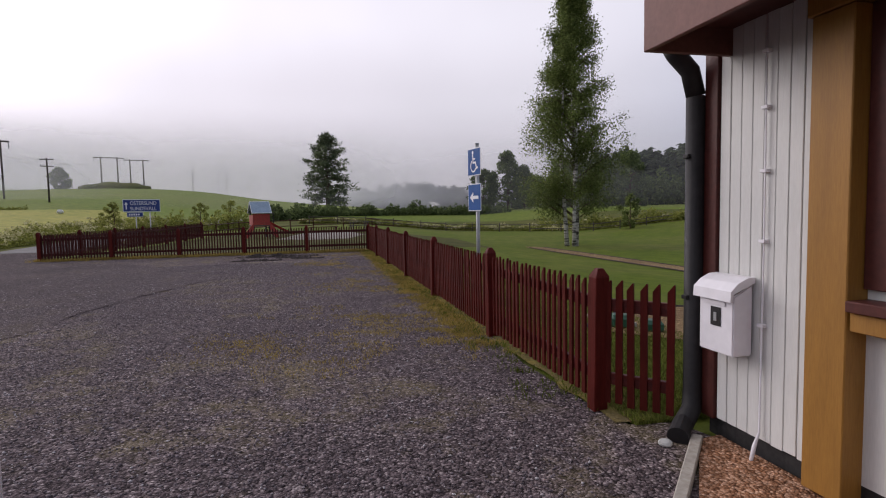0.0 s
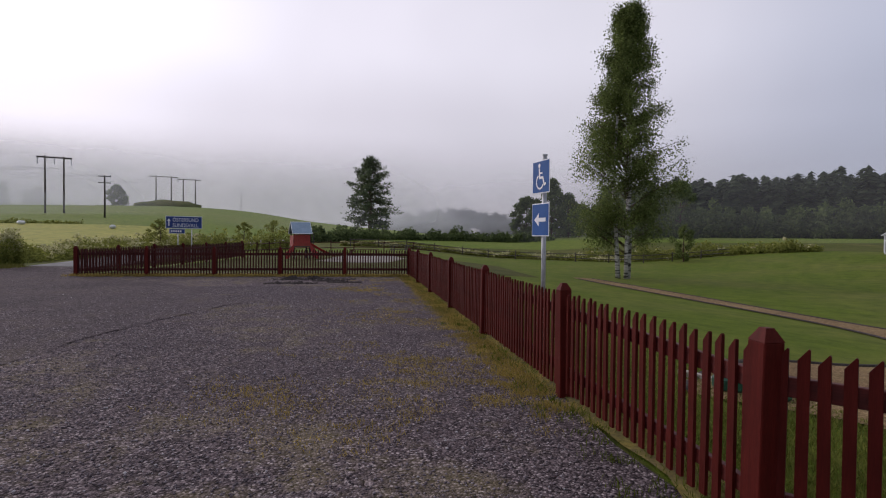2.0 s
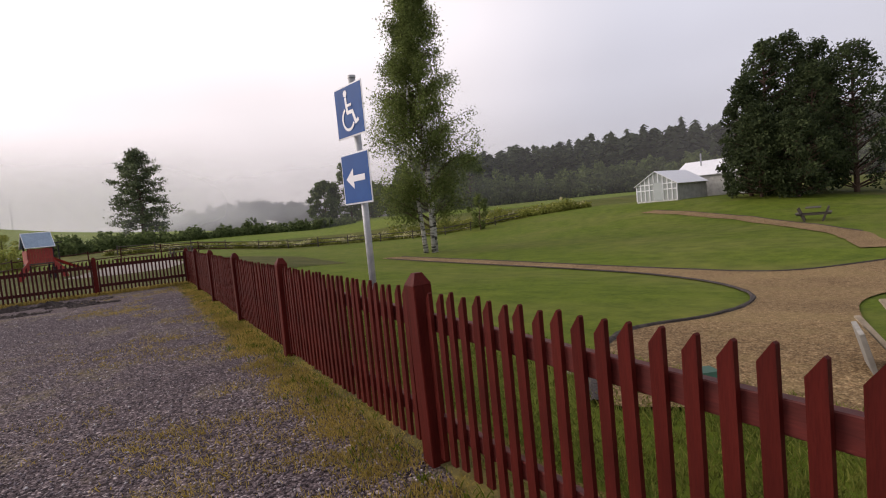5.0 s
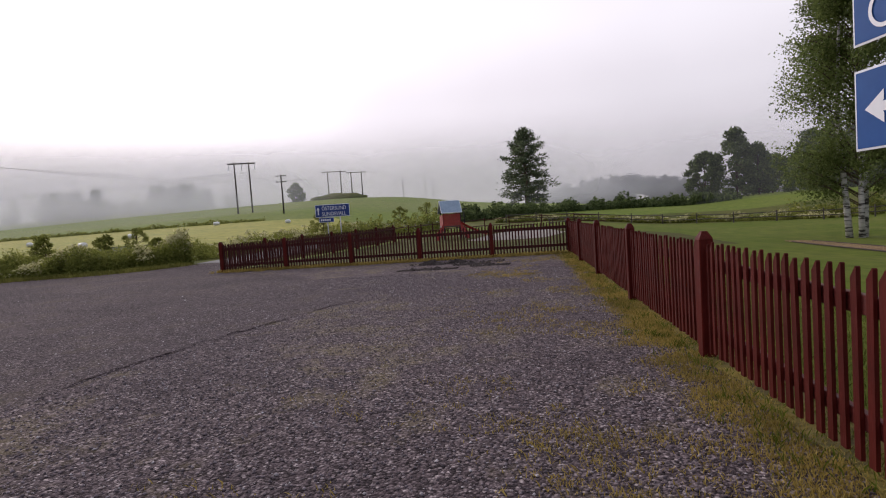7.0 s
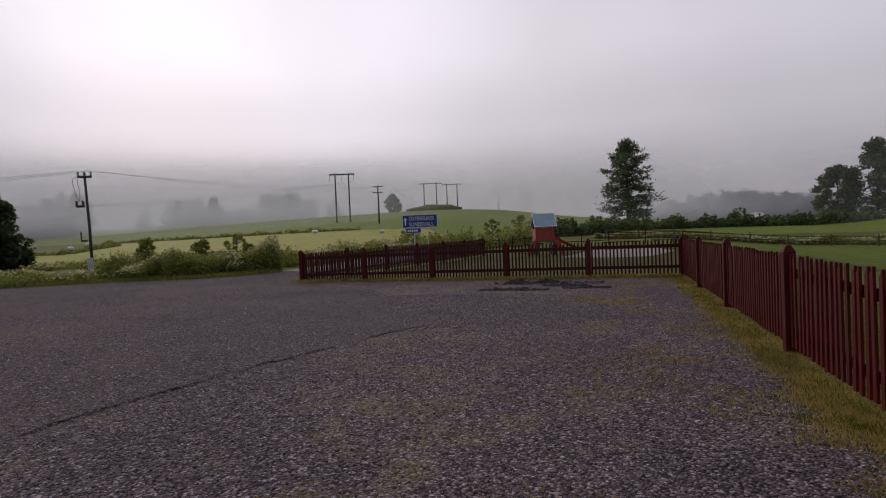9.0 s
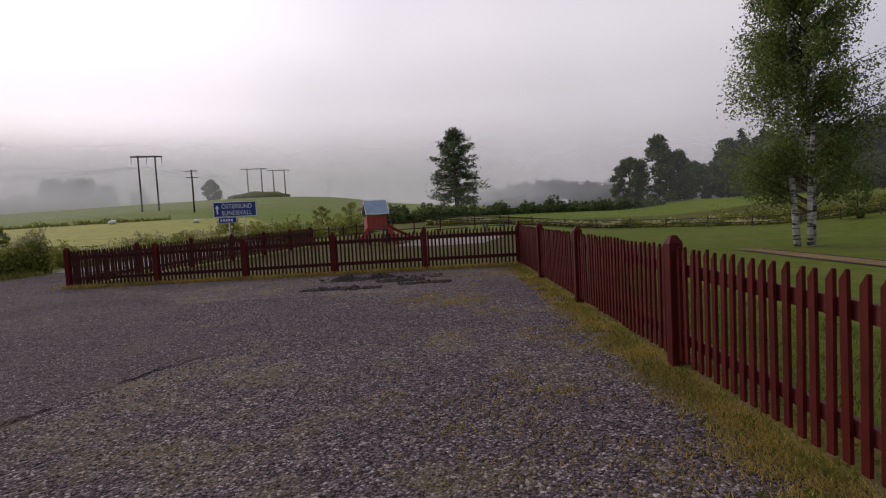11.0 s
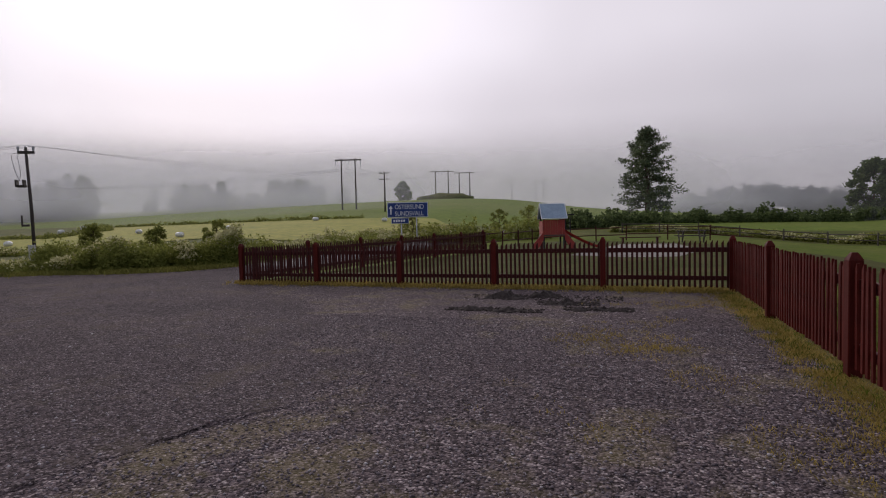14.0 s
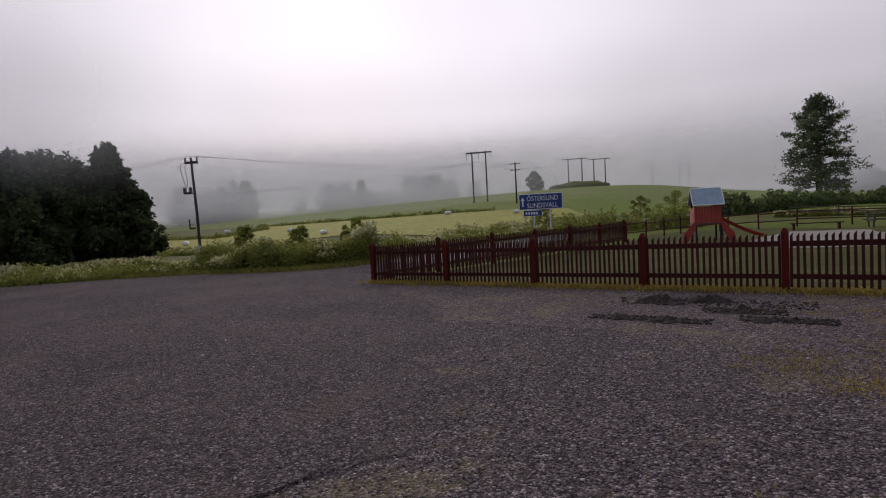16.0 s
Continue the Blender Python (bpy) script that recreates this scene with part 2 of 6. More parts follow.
M_BROWN = surface("brown_red_fascia_paint", (0.13, 0.05, 0.04), (0.165, 0.066, 0.052), 30.0, 3.0, 0.6, 0.2, 0.002, 0.12)
M_OCHRE = surface("ochre_paint", (0.27, 0.125, 0.022), (0.33, 0.16, 0.03), 26.0, 3.0, 0.55, 0.25, 0.002, 0.15, (5, 5, 0.5))
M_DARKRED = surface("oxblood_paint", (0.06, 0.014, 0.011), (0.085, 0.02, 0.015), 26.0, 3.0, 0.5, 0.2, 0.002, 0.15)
M_BLACK = surface("black_pipe_paint", (0.010, 0.009, 0.010), (0.018, 0.016, 0.017), 20.0, 3.0, 0.6, 0.1)
M_PLINTH = surface("black_plinth", (0.014, 0.013, 0.014), (0.035, 0.032, 0.032), 30.0, 3.0, 0.8, 0.3)
M_BOX = surface("white_enamel", (0.72, 0.70, 0.73), (0.77, 0.75, 0.78), 12.0, 3.0, 0.35, 0.05, 0.001, 0.05)
M_CURB = surface("grey_kerb_wood", (0.30, 0.27, 0.23), (0.42, 0.39, 0.34), 26.0, 3.0, 0.8, 0.4, 0.003)
M_STEEL = surface("galvanised_steel", (0.30, 0.31, 0.32), (0.42, 0.43, 0.44), 14.0, 3.0, 0.45, 0.05, 0.001, 0.1, metal=0.55)
M_BLUE = surface("blue_sign_sheeting", (0.009, 0.068, 0.24), (0.012, 0.08, 0.275), 9.0, 2.0, 0.55, 0.03, 0.001, 0.08, spec=0.15)
M_BLUEDARK = surface("dark_blue_sign_sheeting", (0.012, 0.035, 0.17), (0.016, 0.045, 0.2), 9.0, 2.0, 0.4, 0.03, 0.001, 0.08)
M_SIGNWHITE = surface("white_sign_sheeting", (0.68, 0.69, 0.72), (0.74, 0.75, 0.78), 9.0, 2.0, 0.4, 0.02, 0.001, 0.05)
M_TIMBER = surface("grey_pole_timber", (0.045, 0.036, 0.032), (0.085, 0.07, 0.06), 16.0, 2.0, 0.85, 0.4, 0.004, 0.3, (4, 4, 0.3))
M_RAILWOOD = surface("weathered_rail_timber", (0.05, 0.042, 0.035), (0.11, 0.095, 0.08), 16.0, 2.0, 0.9, 0.4, 0.004)
M_WIRE = surface("dull_wire", (0.10, 0.10, 0.105), (0.13, 0.13, 0.135), 5.0, 1.0, 0.6, 0.0)
M_BARK = surface("pine_bark", (0.05, 0.03, 0.022), (0.11, 0.065, 0.045), 9.0, 1.0, 0.9, 0.6, 0.03, local=False)
M_LEAF_BIRCH = foliage("birch_leaves", (0.08125, 0.1125, 0.0325), (0.2125, 0.2562, 0.0875), 0.5)
M_LEAF_PINE = foliage("pine_needles", (0.0648, 0.08708, 0.05265), (0.1519, 0.1823, 0.1053), 0.35)
M_LEAF_DARK = foliage("dark_leaves", (0.0675, 0.09662, 0.04032), (0.15, 0.1903, 0.07488), 0.45, 0.2)
M_LEAF_GROVE = foliage("grove_leaves", (0.032, 0.046, 0.024), (0.075, 0.098, 0.044), 0.35, 0.3)
M_LEAF_SPRUCE = foliage("spruce_needles", (0.028, 0.04, 0.024), (0.06, 0.078, 0.046), 0.3, 0.06)
M_LEAF_WEED = foliage("weed_leaves", (0.126, 0.1475, 0.0312), (0.3, 0.3068, 0.084), 0.45, 0.4)
M_FLOWER = foliage("cream_flowers", (0.42, 0.39, 0.20), (0.62, 0.59, 0.36), 0.3)
M_BLADE = foliage("grass_blades", (0.07, 0.10, 0.011), (0.125, 0.15, 0.022), 0.35, 0.6)
M_BLADE_THIN = foliage("sparse_trodden_grass", (0.0918, 0.1193, 0.02295), (0.2295, 0.2411, 0.05967), 0.3, 1.2)
M_BLADE_DRY = foliage("dry_grass_blades", (0.2255, 0.1651, 0.03856), (0.4511, 0.3388, 0.1094), 0.35, 0.9)
M_PLASTIC = surface("white_bale_wrap", (0.62, 0.63, 0.62), (0.74, 0.75, 0.74), 9.0, 2.0, 0.4, 0.3, 0.02)
M_TOYRED = surface("faded_red_playhouse_paint", (0.255, 0.0272, 0.0221), (0.34, 0.0442, 0.034), 20.0, 3.0, 0.6, 0.2, 0.002, 0.2)
M_ROOFBLUE = surface("pale_blue_roof_sheet", (0.20, 0.28, 0.37), (0.25, 0.33, 0.42), 8.0, 2.0, 0.4, 0.1, 0.002, 0.15)
M_SAND = surface("pale_sand", (0.198, 0.1742, 0.154), (0.253, 0.227, 0.2035), 30.0, 1.0, 0.95, 0.4, 0.01, local=False)
M_TARP = surface("green_tarpaulin", (0.01, 0.06, 0.035), (0.018, 0.09, 0.05), 9.0, 2.0, 0.5, 0.3, 0.02)
M_SCRAPGREY = surface("weathered_grey_panel", (0.22, 0.21, 0.19), (0.31, 0.30, 0.27), 10.0, 2.0, 0.8, 0.2, 0.004)
M_EDGE = foliage("pale_edge_grass", (0.13, 0.135, 0.03), (0.27, 0.25, 0.075), 0.4, 0.5)
M_BOARD = surface("pale_scrap_timber", (0.25, 0.20, 0.14), (0.37, 0.31, 0.23), 20.0, 3.0, 0.8, 0.3, 0.003)
M_PALEGREY = surface("pale_grey_panel", (0.42, 0.42, 0.40), (0.52, 0.52, 0.5), 10.0, 2.0, 0.7, 0.2, 0.004)
M_ROAD = surface("old_asphalt", (0.075, 0.07, 0.075), (0.12, 0.115, 0.12), 40.0, 0.6, 0.85, 0.3, 0.005, local=False)

M_BIRCHBARK, _nt, _p = node_mat("birch_bark")
_co = coords(_nt, True)
_mp = _nt.nodes.new("ShaderNodeMapping")
_mp.inputs["Scale"].default_value = (1.2, 1.2, 7.0)
_nt.links.new(_co, _mp.inputs[0])
_n = noise_node(_nt, _mp.outputs[0], 1.1, 5.0)
_nt.links.new(ramp_node(_nt, _n.outputs["Fac"], [(0.42, (0.03, 0.025, 0.022)), (0.5, (0.45, 0.43, 0.41)), (0.75, (0.62, 0.6, 0.57))]).outputs[0], _p.inputs["Base Color"])
_p.inputs["Roughness"].default_value = 0.75

M_GLASS, _nt, _p = node_mat("dark_window_glass")
_p.inputs["Base Color"].default_value = (0.02, 0.022, 0.025, 1)
_p.inputs["Roughness"].default_value = 0.04
_p.inputs["IOR"].default_value = 1.5

M_GREENGLASS, _nt, _p = node_mat("greenhouse_glass")
_p.inputs["Base Color"].default_value = (0.55, 0.6, 0.6, 1)
_p.inputs["Roughness"].default_value = 0.12
_tr = _nt.nodes.new("ShaderNodeBsdfTransparent")
_mx = _nt.nodes.new("ShaderNodeMixShader")
_mx.inputs[0].default_value = 0.45
_nt.links.new(_tr.outputs[0], _mx.inputs[1])
_nt.links.new(_p.outputs[0], _mx.inputs[2])
_nt.links.new(_mx.outputs[0], _nt.nodes["Material Output"].inputs[0])


def mist_material(name, density, low, high, top, side, ends):
    """Mist lit by the sky, let through where it thins: from z low to high it thickens, it fades again to the height top, towards the east side[1] and at both ends of its arc (bearings in degrees)."""
    m, nt, p = node_mat(name)
    nt.nodes.remove(p)
    geo = nt.nodes.new("ShaderNodeNewGeometry")
    sep = nt.nodes.new("ShaderNodeSeparateXYZ")
    nt.links.new(geo.outputs["Position"], sep.inputs[0])

    def span(a, b, value):
        n = nt.nodes.new("ShaderNodeMapRange")
        n.interpolation_type = "SMOOTHSTEP"
        n.inputs["From Min"].default_value, n.inputs["From Max"].default_value = a, b
        nt.links.new(value, n.inputs["Value"])
        return n.outputs[0]

    def times(a, b):
        n = nt.nodes.new("ShaderNodeMath")
        n.operation = "MULTIPLY"
        for i, v in ((0, a), (1, b)):
            if isinstance(v, float):
                n.inputs[i].default_value = v
            else:
                nt.links.new(v, n.inputs[i])
        return n.outputs[0]

    wob = noise_node(nt, geo.outputs["Position"], 0.018, 4.0)
    k = ramp_node(nt, wob.outputs["Fac"], [(0.3, (0.65,) * 3), (0.7, (1.25,) * 3)]).outputs[0]
    a = times(span(low, high, sep.outputs["Z"]), span(top[1], top[0], sep.outputs["Z"]))
    a = times(a, span(side[1], side[0], sep.outputs["X"]))
    ox, oy = nt.nodes.new("ShaderNodeMath"), nt.nodes.new("ShaderNodeMath")
    for n, axis, off in ((ox, "X", 2.0), (oy, "Y", -4.0)):
        n.operation = "ADD"
        n.inputs[1].default_value = off
        nt.links.new(sep.outputs[axis], n.inputs[0])
    bearing = nt.nodes.new("ShaderNodeMath")
    bearing.operation = "ARCTAN2"
    nt.links.new(ox.outputs[0], bearing.inputs[0])
    nt.links.new(oy.outputs[0], bearing.inputs[1])
    a = times(a, span(radians(ends[0]), radians(ends[0] + 16), bearing.outputs[0]))
    a = times(a, span(radians(ends[1]), radians(ends[1] - 16), bearing.outputs[0]))
    a = times(times(a, k), density)
    di, tl, tp = nt.nodes.new("ShaderNodeBsdfDiffuse"), nt.nodes.new("ShaderNodeBsdfTranslucent"), nt.nodes.new("ShaderNodeBsdfTransparent")
    for n in (di, tl):
        n.inputs[0].default_value = (0.93, 0.91, 0.94, 1)
    half, out = nt.nodes.new("ShaderNodeMixShader"), nt.nodes.new("ShaderNodeMixShader")
    half.inputs[0].default_value = 0.5
    nt.links.new(di.outputs[0], half.inputs[1])
    nt.links.new(tl.outputs[0], half.inputs[2])
    nt.links.new(a, out.inputs[0])
    nt.links.new(tp.outputs[0], out.inputs[1])
    nt.links.new(half.outputs[0], out.inputs[2])
    nt.links.new(out.outputs[0], nt.nodes["Material Output"].inputs[0])
    return m


# ---- mesh tools ----


def mesh_np(name, verts, faces, mat):
    me = bpy.data.meshes.new(name)
    verts, faces = np.asarray(verts, dtype=np.float32), np.asarray(faces, dtype=np.int32)
    k = faces.shape[1]
    me.vertices.add(len(verts))
    me.vertices.foreach_set("co", verts.ravel())
    me.loops.add(faces.size)
    me.loops.foreach_set("vertex_index", faces.ravel())
    me.polygons.add(len(faces))
    me.polygons.foreach_set("loop_start", np.arange(0, faces.size, k, dtype=np.int32))
    me.update(calc_edges=True)
    me.validate()
    me.materials.append(mat)
    return me


def finish(bm, name, mat, smooth=False):
    bmesh.ops.recalc_face_normals(bm, faces=bm.faces)
    me = bpy.data.meshes.new(name)
    bm.to_mesh(me)
    bm.free()
    me.materials.append(mat)
    if smooth:
        for poly in me.polygons:
            poly.use_smooth = True
    return me


def part(name, data, mat, parent=None, label="", at=None, smooth=False):
    """One mesh object, from a bmesh or a ready mesh, under a thing or a part."""
    me = data if isinstance(data, bpy.types.Mesh) else finish(data, name, mat, smooth)
    ob = new(name, me)
    if parent:
        ob.parent = parent
    if at is not None:
        ob.matrix_basis = at
    return tagged(ob, label)


def empty(name, m, label, category, group="", kind=""):
    ob = new(name)
    ob.matrix_basis = m
    return tagged(ob, label, category, group, kind)


def box(bm, x0, x1, y0, y1, z0, z1, bevel=0.0, m=None):
    geo = bmesh.ops.create_cube(bm, size=1.0)
    vs = geo["verts"]
    for v in vs:
        v.co = Vector((x0 + (v.co.x + 0.5) * (x1 - x0), y0 + (v.co.y + 0.5) * (y1 - y0), z0 + (v.co.z + 0.5) * (z1 - z0)))
    if bevel:
        es = list({e for v in vs for e in v.link_edges})
        out = bmesh.ops.bevel(bm, geom=es, offset=bevel, segments=1, affect="EDGES")
        vs = out["verts"]
    if m is not None:
        bmesh.ops.transform(bm, matrix=m, verts=vs)
    return vs


def boxes(*specs, bevel=0.0):
    bm = bmesh.new()
    for s in specs:
        box(bm, *s, bevel=bevel)
    return bm


def tube(bm, points, radii, sides=8, cap=True):
    """A tube along points."""
    rings = []
    n = len(points)
    for i, (pt, r) in enumerate(zip(points, radii)):
        a, b = Vector(points[max(0, i - 1)]), Vector(points[min(n - 1, i + 1)])
        d = (b - a).normalized()
        u = d.cross(Vector((0.31, 0.95, 0.05))).normalized()
        w = d.cross(u)
        rings.append([bm.verts.new(Vector(pt) + r * (math.cos(k * math.tau / sides) * u + math.sin(k * math.tau / sides) * w)) for k in range(sides)])
    for a, b in zip(rings, rings[1:]):
        for k in range(sides):
            bm.faces.new((a[k], a[(k + 1) % sides], b[(k + 1) % sides], b[k]))
    if cap:
        bm.faces.new(rings[0])
        bm.faces.new(rings[-1])
    return bm


def sstep(a, b, v):
    t = min(1.0, max(0.0, (v - a) / (b - a)))
    return t * t * (3 - 2 * t)


def ground_z(x, y):
    """Height of the land: level yard, a lawn that dips and rises to the greenhouse, a hill in the north-west."""
    hill = (3.5 + 6.0 * sstep(22, -58, x)) * sstep(30, 190, y) * (1 - 0.8 * sstep(8, 48, x))
    hill += 0.9 * sstep(34, 60, y) * sstep(-15, -40, x)
    dip = -0.95 * sstep(0.6, 14, x) * (1 - sstep(55, 95, y)) * sstep(-30, 0, y)
    rise = 1.65 * sstep(24, 46, x) * sstep(8, 34, y) + 0.5 * sstep(50, 115, x)
    return hill + dip + rise


def leaf_quads(rng, centres, spread, size, flat=1.0, droop=0.0):
    """Small four-cornered leaves round the centres; flat < 1 presses the clumps, droop hangs the leaves."""
    n = len(centres)
    c = centres + rng.normal(size=(n, 3)) * spread * np.array([1, 1, flat])
    a = rng.normal(size=(n, 3))
    a[:, 2] = a[:, 2] * (1 - droop) - droop * 1.5
    a /= np.linalg.norm(a, axis=1)[:, None]
    b = np.cross(a, rng.normal(size=(n, 3)))
    b /= np.linalg.norm(b, axis=1)[:, None]
    s = size * rng.uniform(0.6, 1.4, (n, 1))
    v = np.stack([c - a * s, c + b * s * 0.5, c + a * s, c - b * s * 0.5], axis=1).reshape(-1, 3)
    return v, np.arange(4 * n).reshape(-1, 4)


def blades(rng, xy, zs, height, width, lean=0.35):
    """Grass blades: one bent sliver of two triangles each."""
    n = len(xy)
    ang = rng.uniform(0, math.tau, n)
    h = height * rng.uniform(0.5, 1.3, n)
    base = np.c_[xy, zs]
    side = np.c_[np.cos(ang), np.sin(ang), np.zeros(n)] * (width * rng.uniform(0.6, 1.3, n))[:, None]
    bend = np.c_[np.cos(ang + 1.4), np.sin(ang + 1.4), np.zeros(n)] * (h * lean * rng.uniform(0.2, 1.4, n))[:, None]
    up = np.c_[np.zeros((n, 2)), h]
    v = np.stack([base - side, base + side, base + side * 0.6 + up * 0.6 + bend * 0.4, base + up + bend], axis=1).reshape(-1, 3)
    i = np.arange(n)[:, None] * 4
    return v, np.concatenate([i + [0, 1, 2], i + [0, 2, 3]])

# ---- land ----
rng = np.random.default_rng(7)


def land_grid():
    def axis(stops):
        out = []
        for a, b, step in stops:
            out.extend(np.arange(a, b, step))
        return np.array(out + [stops[-1][1]])
    xs = axis([(-2600, -400, 220), (-400, -60, 12), (-60, 60, 1.0), (60, 400, 12), (400, 2600, 220)])
    ys = axis([(-2600, -300, 230), (-300, -40, 20), (-40, 90, 1.0), (90, 260, 4), (260, 500, 16), (500, 2600, 210)])
    nx, ny = len(xs), len(ys)
    v = np.array([(x, y, ground_z(x, y) - (0.012 if x < 1 and y < 30 else 0.0)) for y in ys for x in xs])
    i = np.arange(nx * ny).reshape(ny, nx)
    f = np.stack([i[:-1, :-1], i[:-1, 1:], i[1:, 1:], i[1:, :-1]], axis=-1).reshape(-1, 4)
    return v, f


_v, _f = land_grid()
ground = new("ground", mesh_np("ground", _v, _f, M_ROUGH))
tagged(ground, "rolling grassland under morning mist", "ground", kind="structure")
for _m in (M_MEADOW, M_LAWN):
    ground.data.materials.append(_m)
_idx = np.zeros(len(_f), dtype=np.int32)
_c = _v[_f].mean(axis=1)
_idx[(_c[:, 1] > 75)] = 1
_idx[(_c[:, 0] > 0.3) & (_c[:, 1] < 62 - 0.35 * _c[:, 0]) & (_c[:, 0] < 48) & (_c[:, 1] > -40)] = 2
_idx[(_c[:, 0] <= 0.3) & (_c[:, 1] > 20) & (_c[:, 1] < 56) & (_c[:, 0] > -14)] = 2
ground.data.polygons.foreach_set("material_index", _idx)
for _poly in ground.data.polygons:
    _poly.use_smooth = True


def sheet(name, outline, mat, lift, label, category, step=1.0, kind="structure"):
    """A thin sheet over the land inside an outline, with its own rim."""
    bm = bmesh.new()
    area = sum(a[0] * b[1] - b[0] * a[1] for a, b in zip(outline, outline[1:] + outline[:1]))
    face = bm.faces.new([bm.verts.new((x, y, 0)) for x, y in (outline if area > 0 else outline[::-1])])
    bm.normal_update()
    bmesh.ops.triangulate(bm, faces=[face], ngon_method="EAR_CLIP")
    for _ in range(7):
        long_edges = [e for e in bm.edges if e.calc_length() > step]
        if not long_edges:
            break
        bmesh.ops.subdivide_edges(bm, edges=long_edges, cuts=1)
        bmesh.ops.triangulate(bm, faces=bm.faces)
    for v in bm.verts:
        v.co.z = ground_z(v.co.x, v.co.y) + lift
    bm.normal_update()
    bmesh.ops.delete(bm, geom=[f for f in bm.faces if f.normal.z < 0.01], context="FACES")
    me = finish(bm, name, mat)
    if sum(p.normal.z for p in me.polygons) < 0:
        me.flip_normals()
    ob = new(name, me)
    return tagged(ob, label, category, kind=kind)


def wavy(points, amp, seed, step=0.6):
    """The outline with small uneven bends."""
    r = random.Random(seed)
    out = []
    for (x0, y0), (x1, y1) in zip(points, points[1:] + points[:1]):
        n = max(1, int(math.hypot(x1 - x0, y1 - y0) / step))
        for k in range(n):
            t = k / n
            out.append((x0 + (x1 - x0) * t + r.uniform(-amp, amp), y0 + (y1 - y0) * t + r.uniform(-amp, amp)))
    return out


def ragged(points, amp, step=0.2):
    """The open line with a smooth uneven drift at two scales."""
    out = []
    for (x0, y0), (x1, y1) in zip(points, points[1:]):
        n = max(1, int(math.hypot(x1 - x0, y1 - y0) / step))
        for k in range(n):
            x, y = x0 + (x1 - x0) * k / n, y0 + (y1 - y0) * k / n
            d = amp * noise.noise_vector(Vector((x * 0.7, y * 0.7, 3.0))) + amp * 0.3 * noise.noise_vector(Vector((x * 3.0, y * 3.0, 8.0)))
            out.append((x + d.x, y + d.y))
    return out


def crack_x(y):
    """The worn edge of the old asphalt: a long bend with uneven bites."""
    n = noise.noise(Vector((y * 0.8, 2.0, 5.0))) * 0.16 + noise.noise(Vector((y * 3.1, 7.0, 1.0))) * 0.07
    return -6.6 + 1.75 * ((y - 3.2) / 8.2) ** 2.2 + n


yard = sheet("gravel_yard", wavy([(0.52, -12), (0.52, -0.3), (-0.05, -0.3), (-0.05, 20.4), (-13.0, 20.8), (-13.9, 22.3), (-14.6, 27.0), (-18.2, 27.5), (-18.6, 24.2), (-20.4, 22.9), (-23.6, 22.2), (-26.2, 20.2), (-30, 15.5), (-45, 6), (-45, -30), (0.52, -30)], 0.12, 3),
             M_GRAVEL, 0.012, "grey crushed gravel yard with worn mossy patches", "ground", 6.0)
apron = sheet("asphalt_apron", [(crack_x(3.2 + 8.2 * k / 60), 3.2 + 8.2 * k / 60) for k in range(61)] + ragged([(-5.0, 12.0), (-7.0, 15.0), (-9.5, 18.0), (-12.6, 20.0), (-14.2, 23.2)], 0.6) + wavy([(-14.2, 23.2), (-14.9, 27.0), (-18.0, 27.3), (-18.5, 24.3), (-20.4, 22.7), (-23.6, 22.0), (-26.2, 20.0), (-30, 15.2), (-44.6, 5.8), (-44.6, -6), (-7.4, -6), (-6.75, 3.1)], 0.14, 12, 0.7)[:-29],
              M_APRON, 0.016, "old dark asphalt strewn with grey gravel", "ground", 6.0)
play_lawn = sheet("playground_lawn", wavy([(-12.9, 21.3), (0.6, 20.9), (8, 27), (9, 40), (-6, 50), (-10.4, 46), (-10.3, 38.4)], 0.1, 15), M_PLAYGRASS, 0.014, "dull olive playground grass behind the far fence", "grass", 2.0)
verge = sheet("grass_verge", wavy([(-0.04, -0.3), (-0.06, 20.05), (-13.1, 20.35), (-13.3, 21.1), (-12.6, 21.2), (0.5, 20.8), (0.5, -0.3)], 0.05, 5, 0.3), M_VERGE, 0.022, "worn dry grass strip along the red fence", "grass", 2.0)
back_road = sheet("field_road", [(-14.7, 26.6), (-18.3, 27.2), (-19.3, 38), (-18.5, 54), (-14.5, 74), (-11, 74), (-14.4, 54), (-15.4, 40)], M_ROAD, 0.03, "narrow asphalt road leading past the fields", "road", 2.0)
hay = sheet("hay_field", [(-25, 47), (-40, 49), (-52, 38.5), (-70, 34), (-120, 30), (-120, 52), (-64, 50.5), (-68, 62), (-80, 70), (-52, 76), (-40, 80), (-30, 84), (-22, 70)], M_HAY, 0.06, "pale yellow cut hay field", "field", 4.0)


def rounded(points, n=6):
    """A smooth closed outline through points."""
    out, k = [], len(points)
    for i in range(k):
        p0, p1, p2, p3 = (Vector(points[(i + d) % k]) for d in (-1, 0, 1, 2))
        for s in range(n):
            t = s / n
            q = 0.5 * (2 * p1 + (p2 - p0) * t + (2 * p0 - 5 * p1 + 4 * p2 - p3) * t * t + (3 * p1 - p0 - 3 * p2 + p3) * t ** 3)
            out.append((q.x, q.y))
    return out


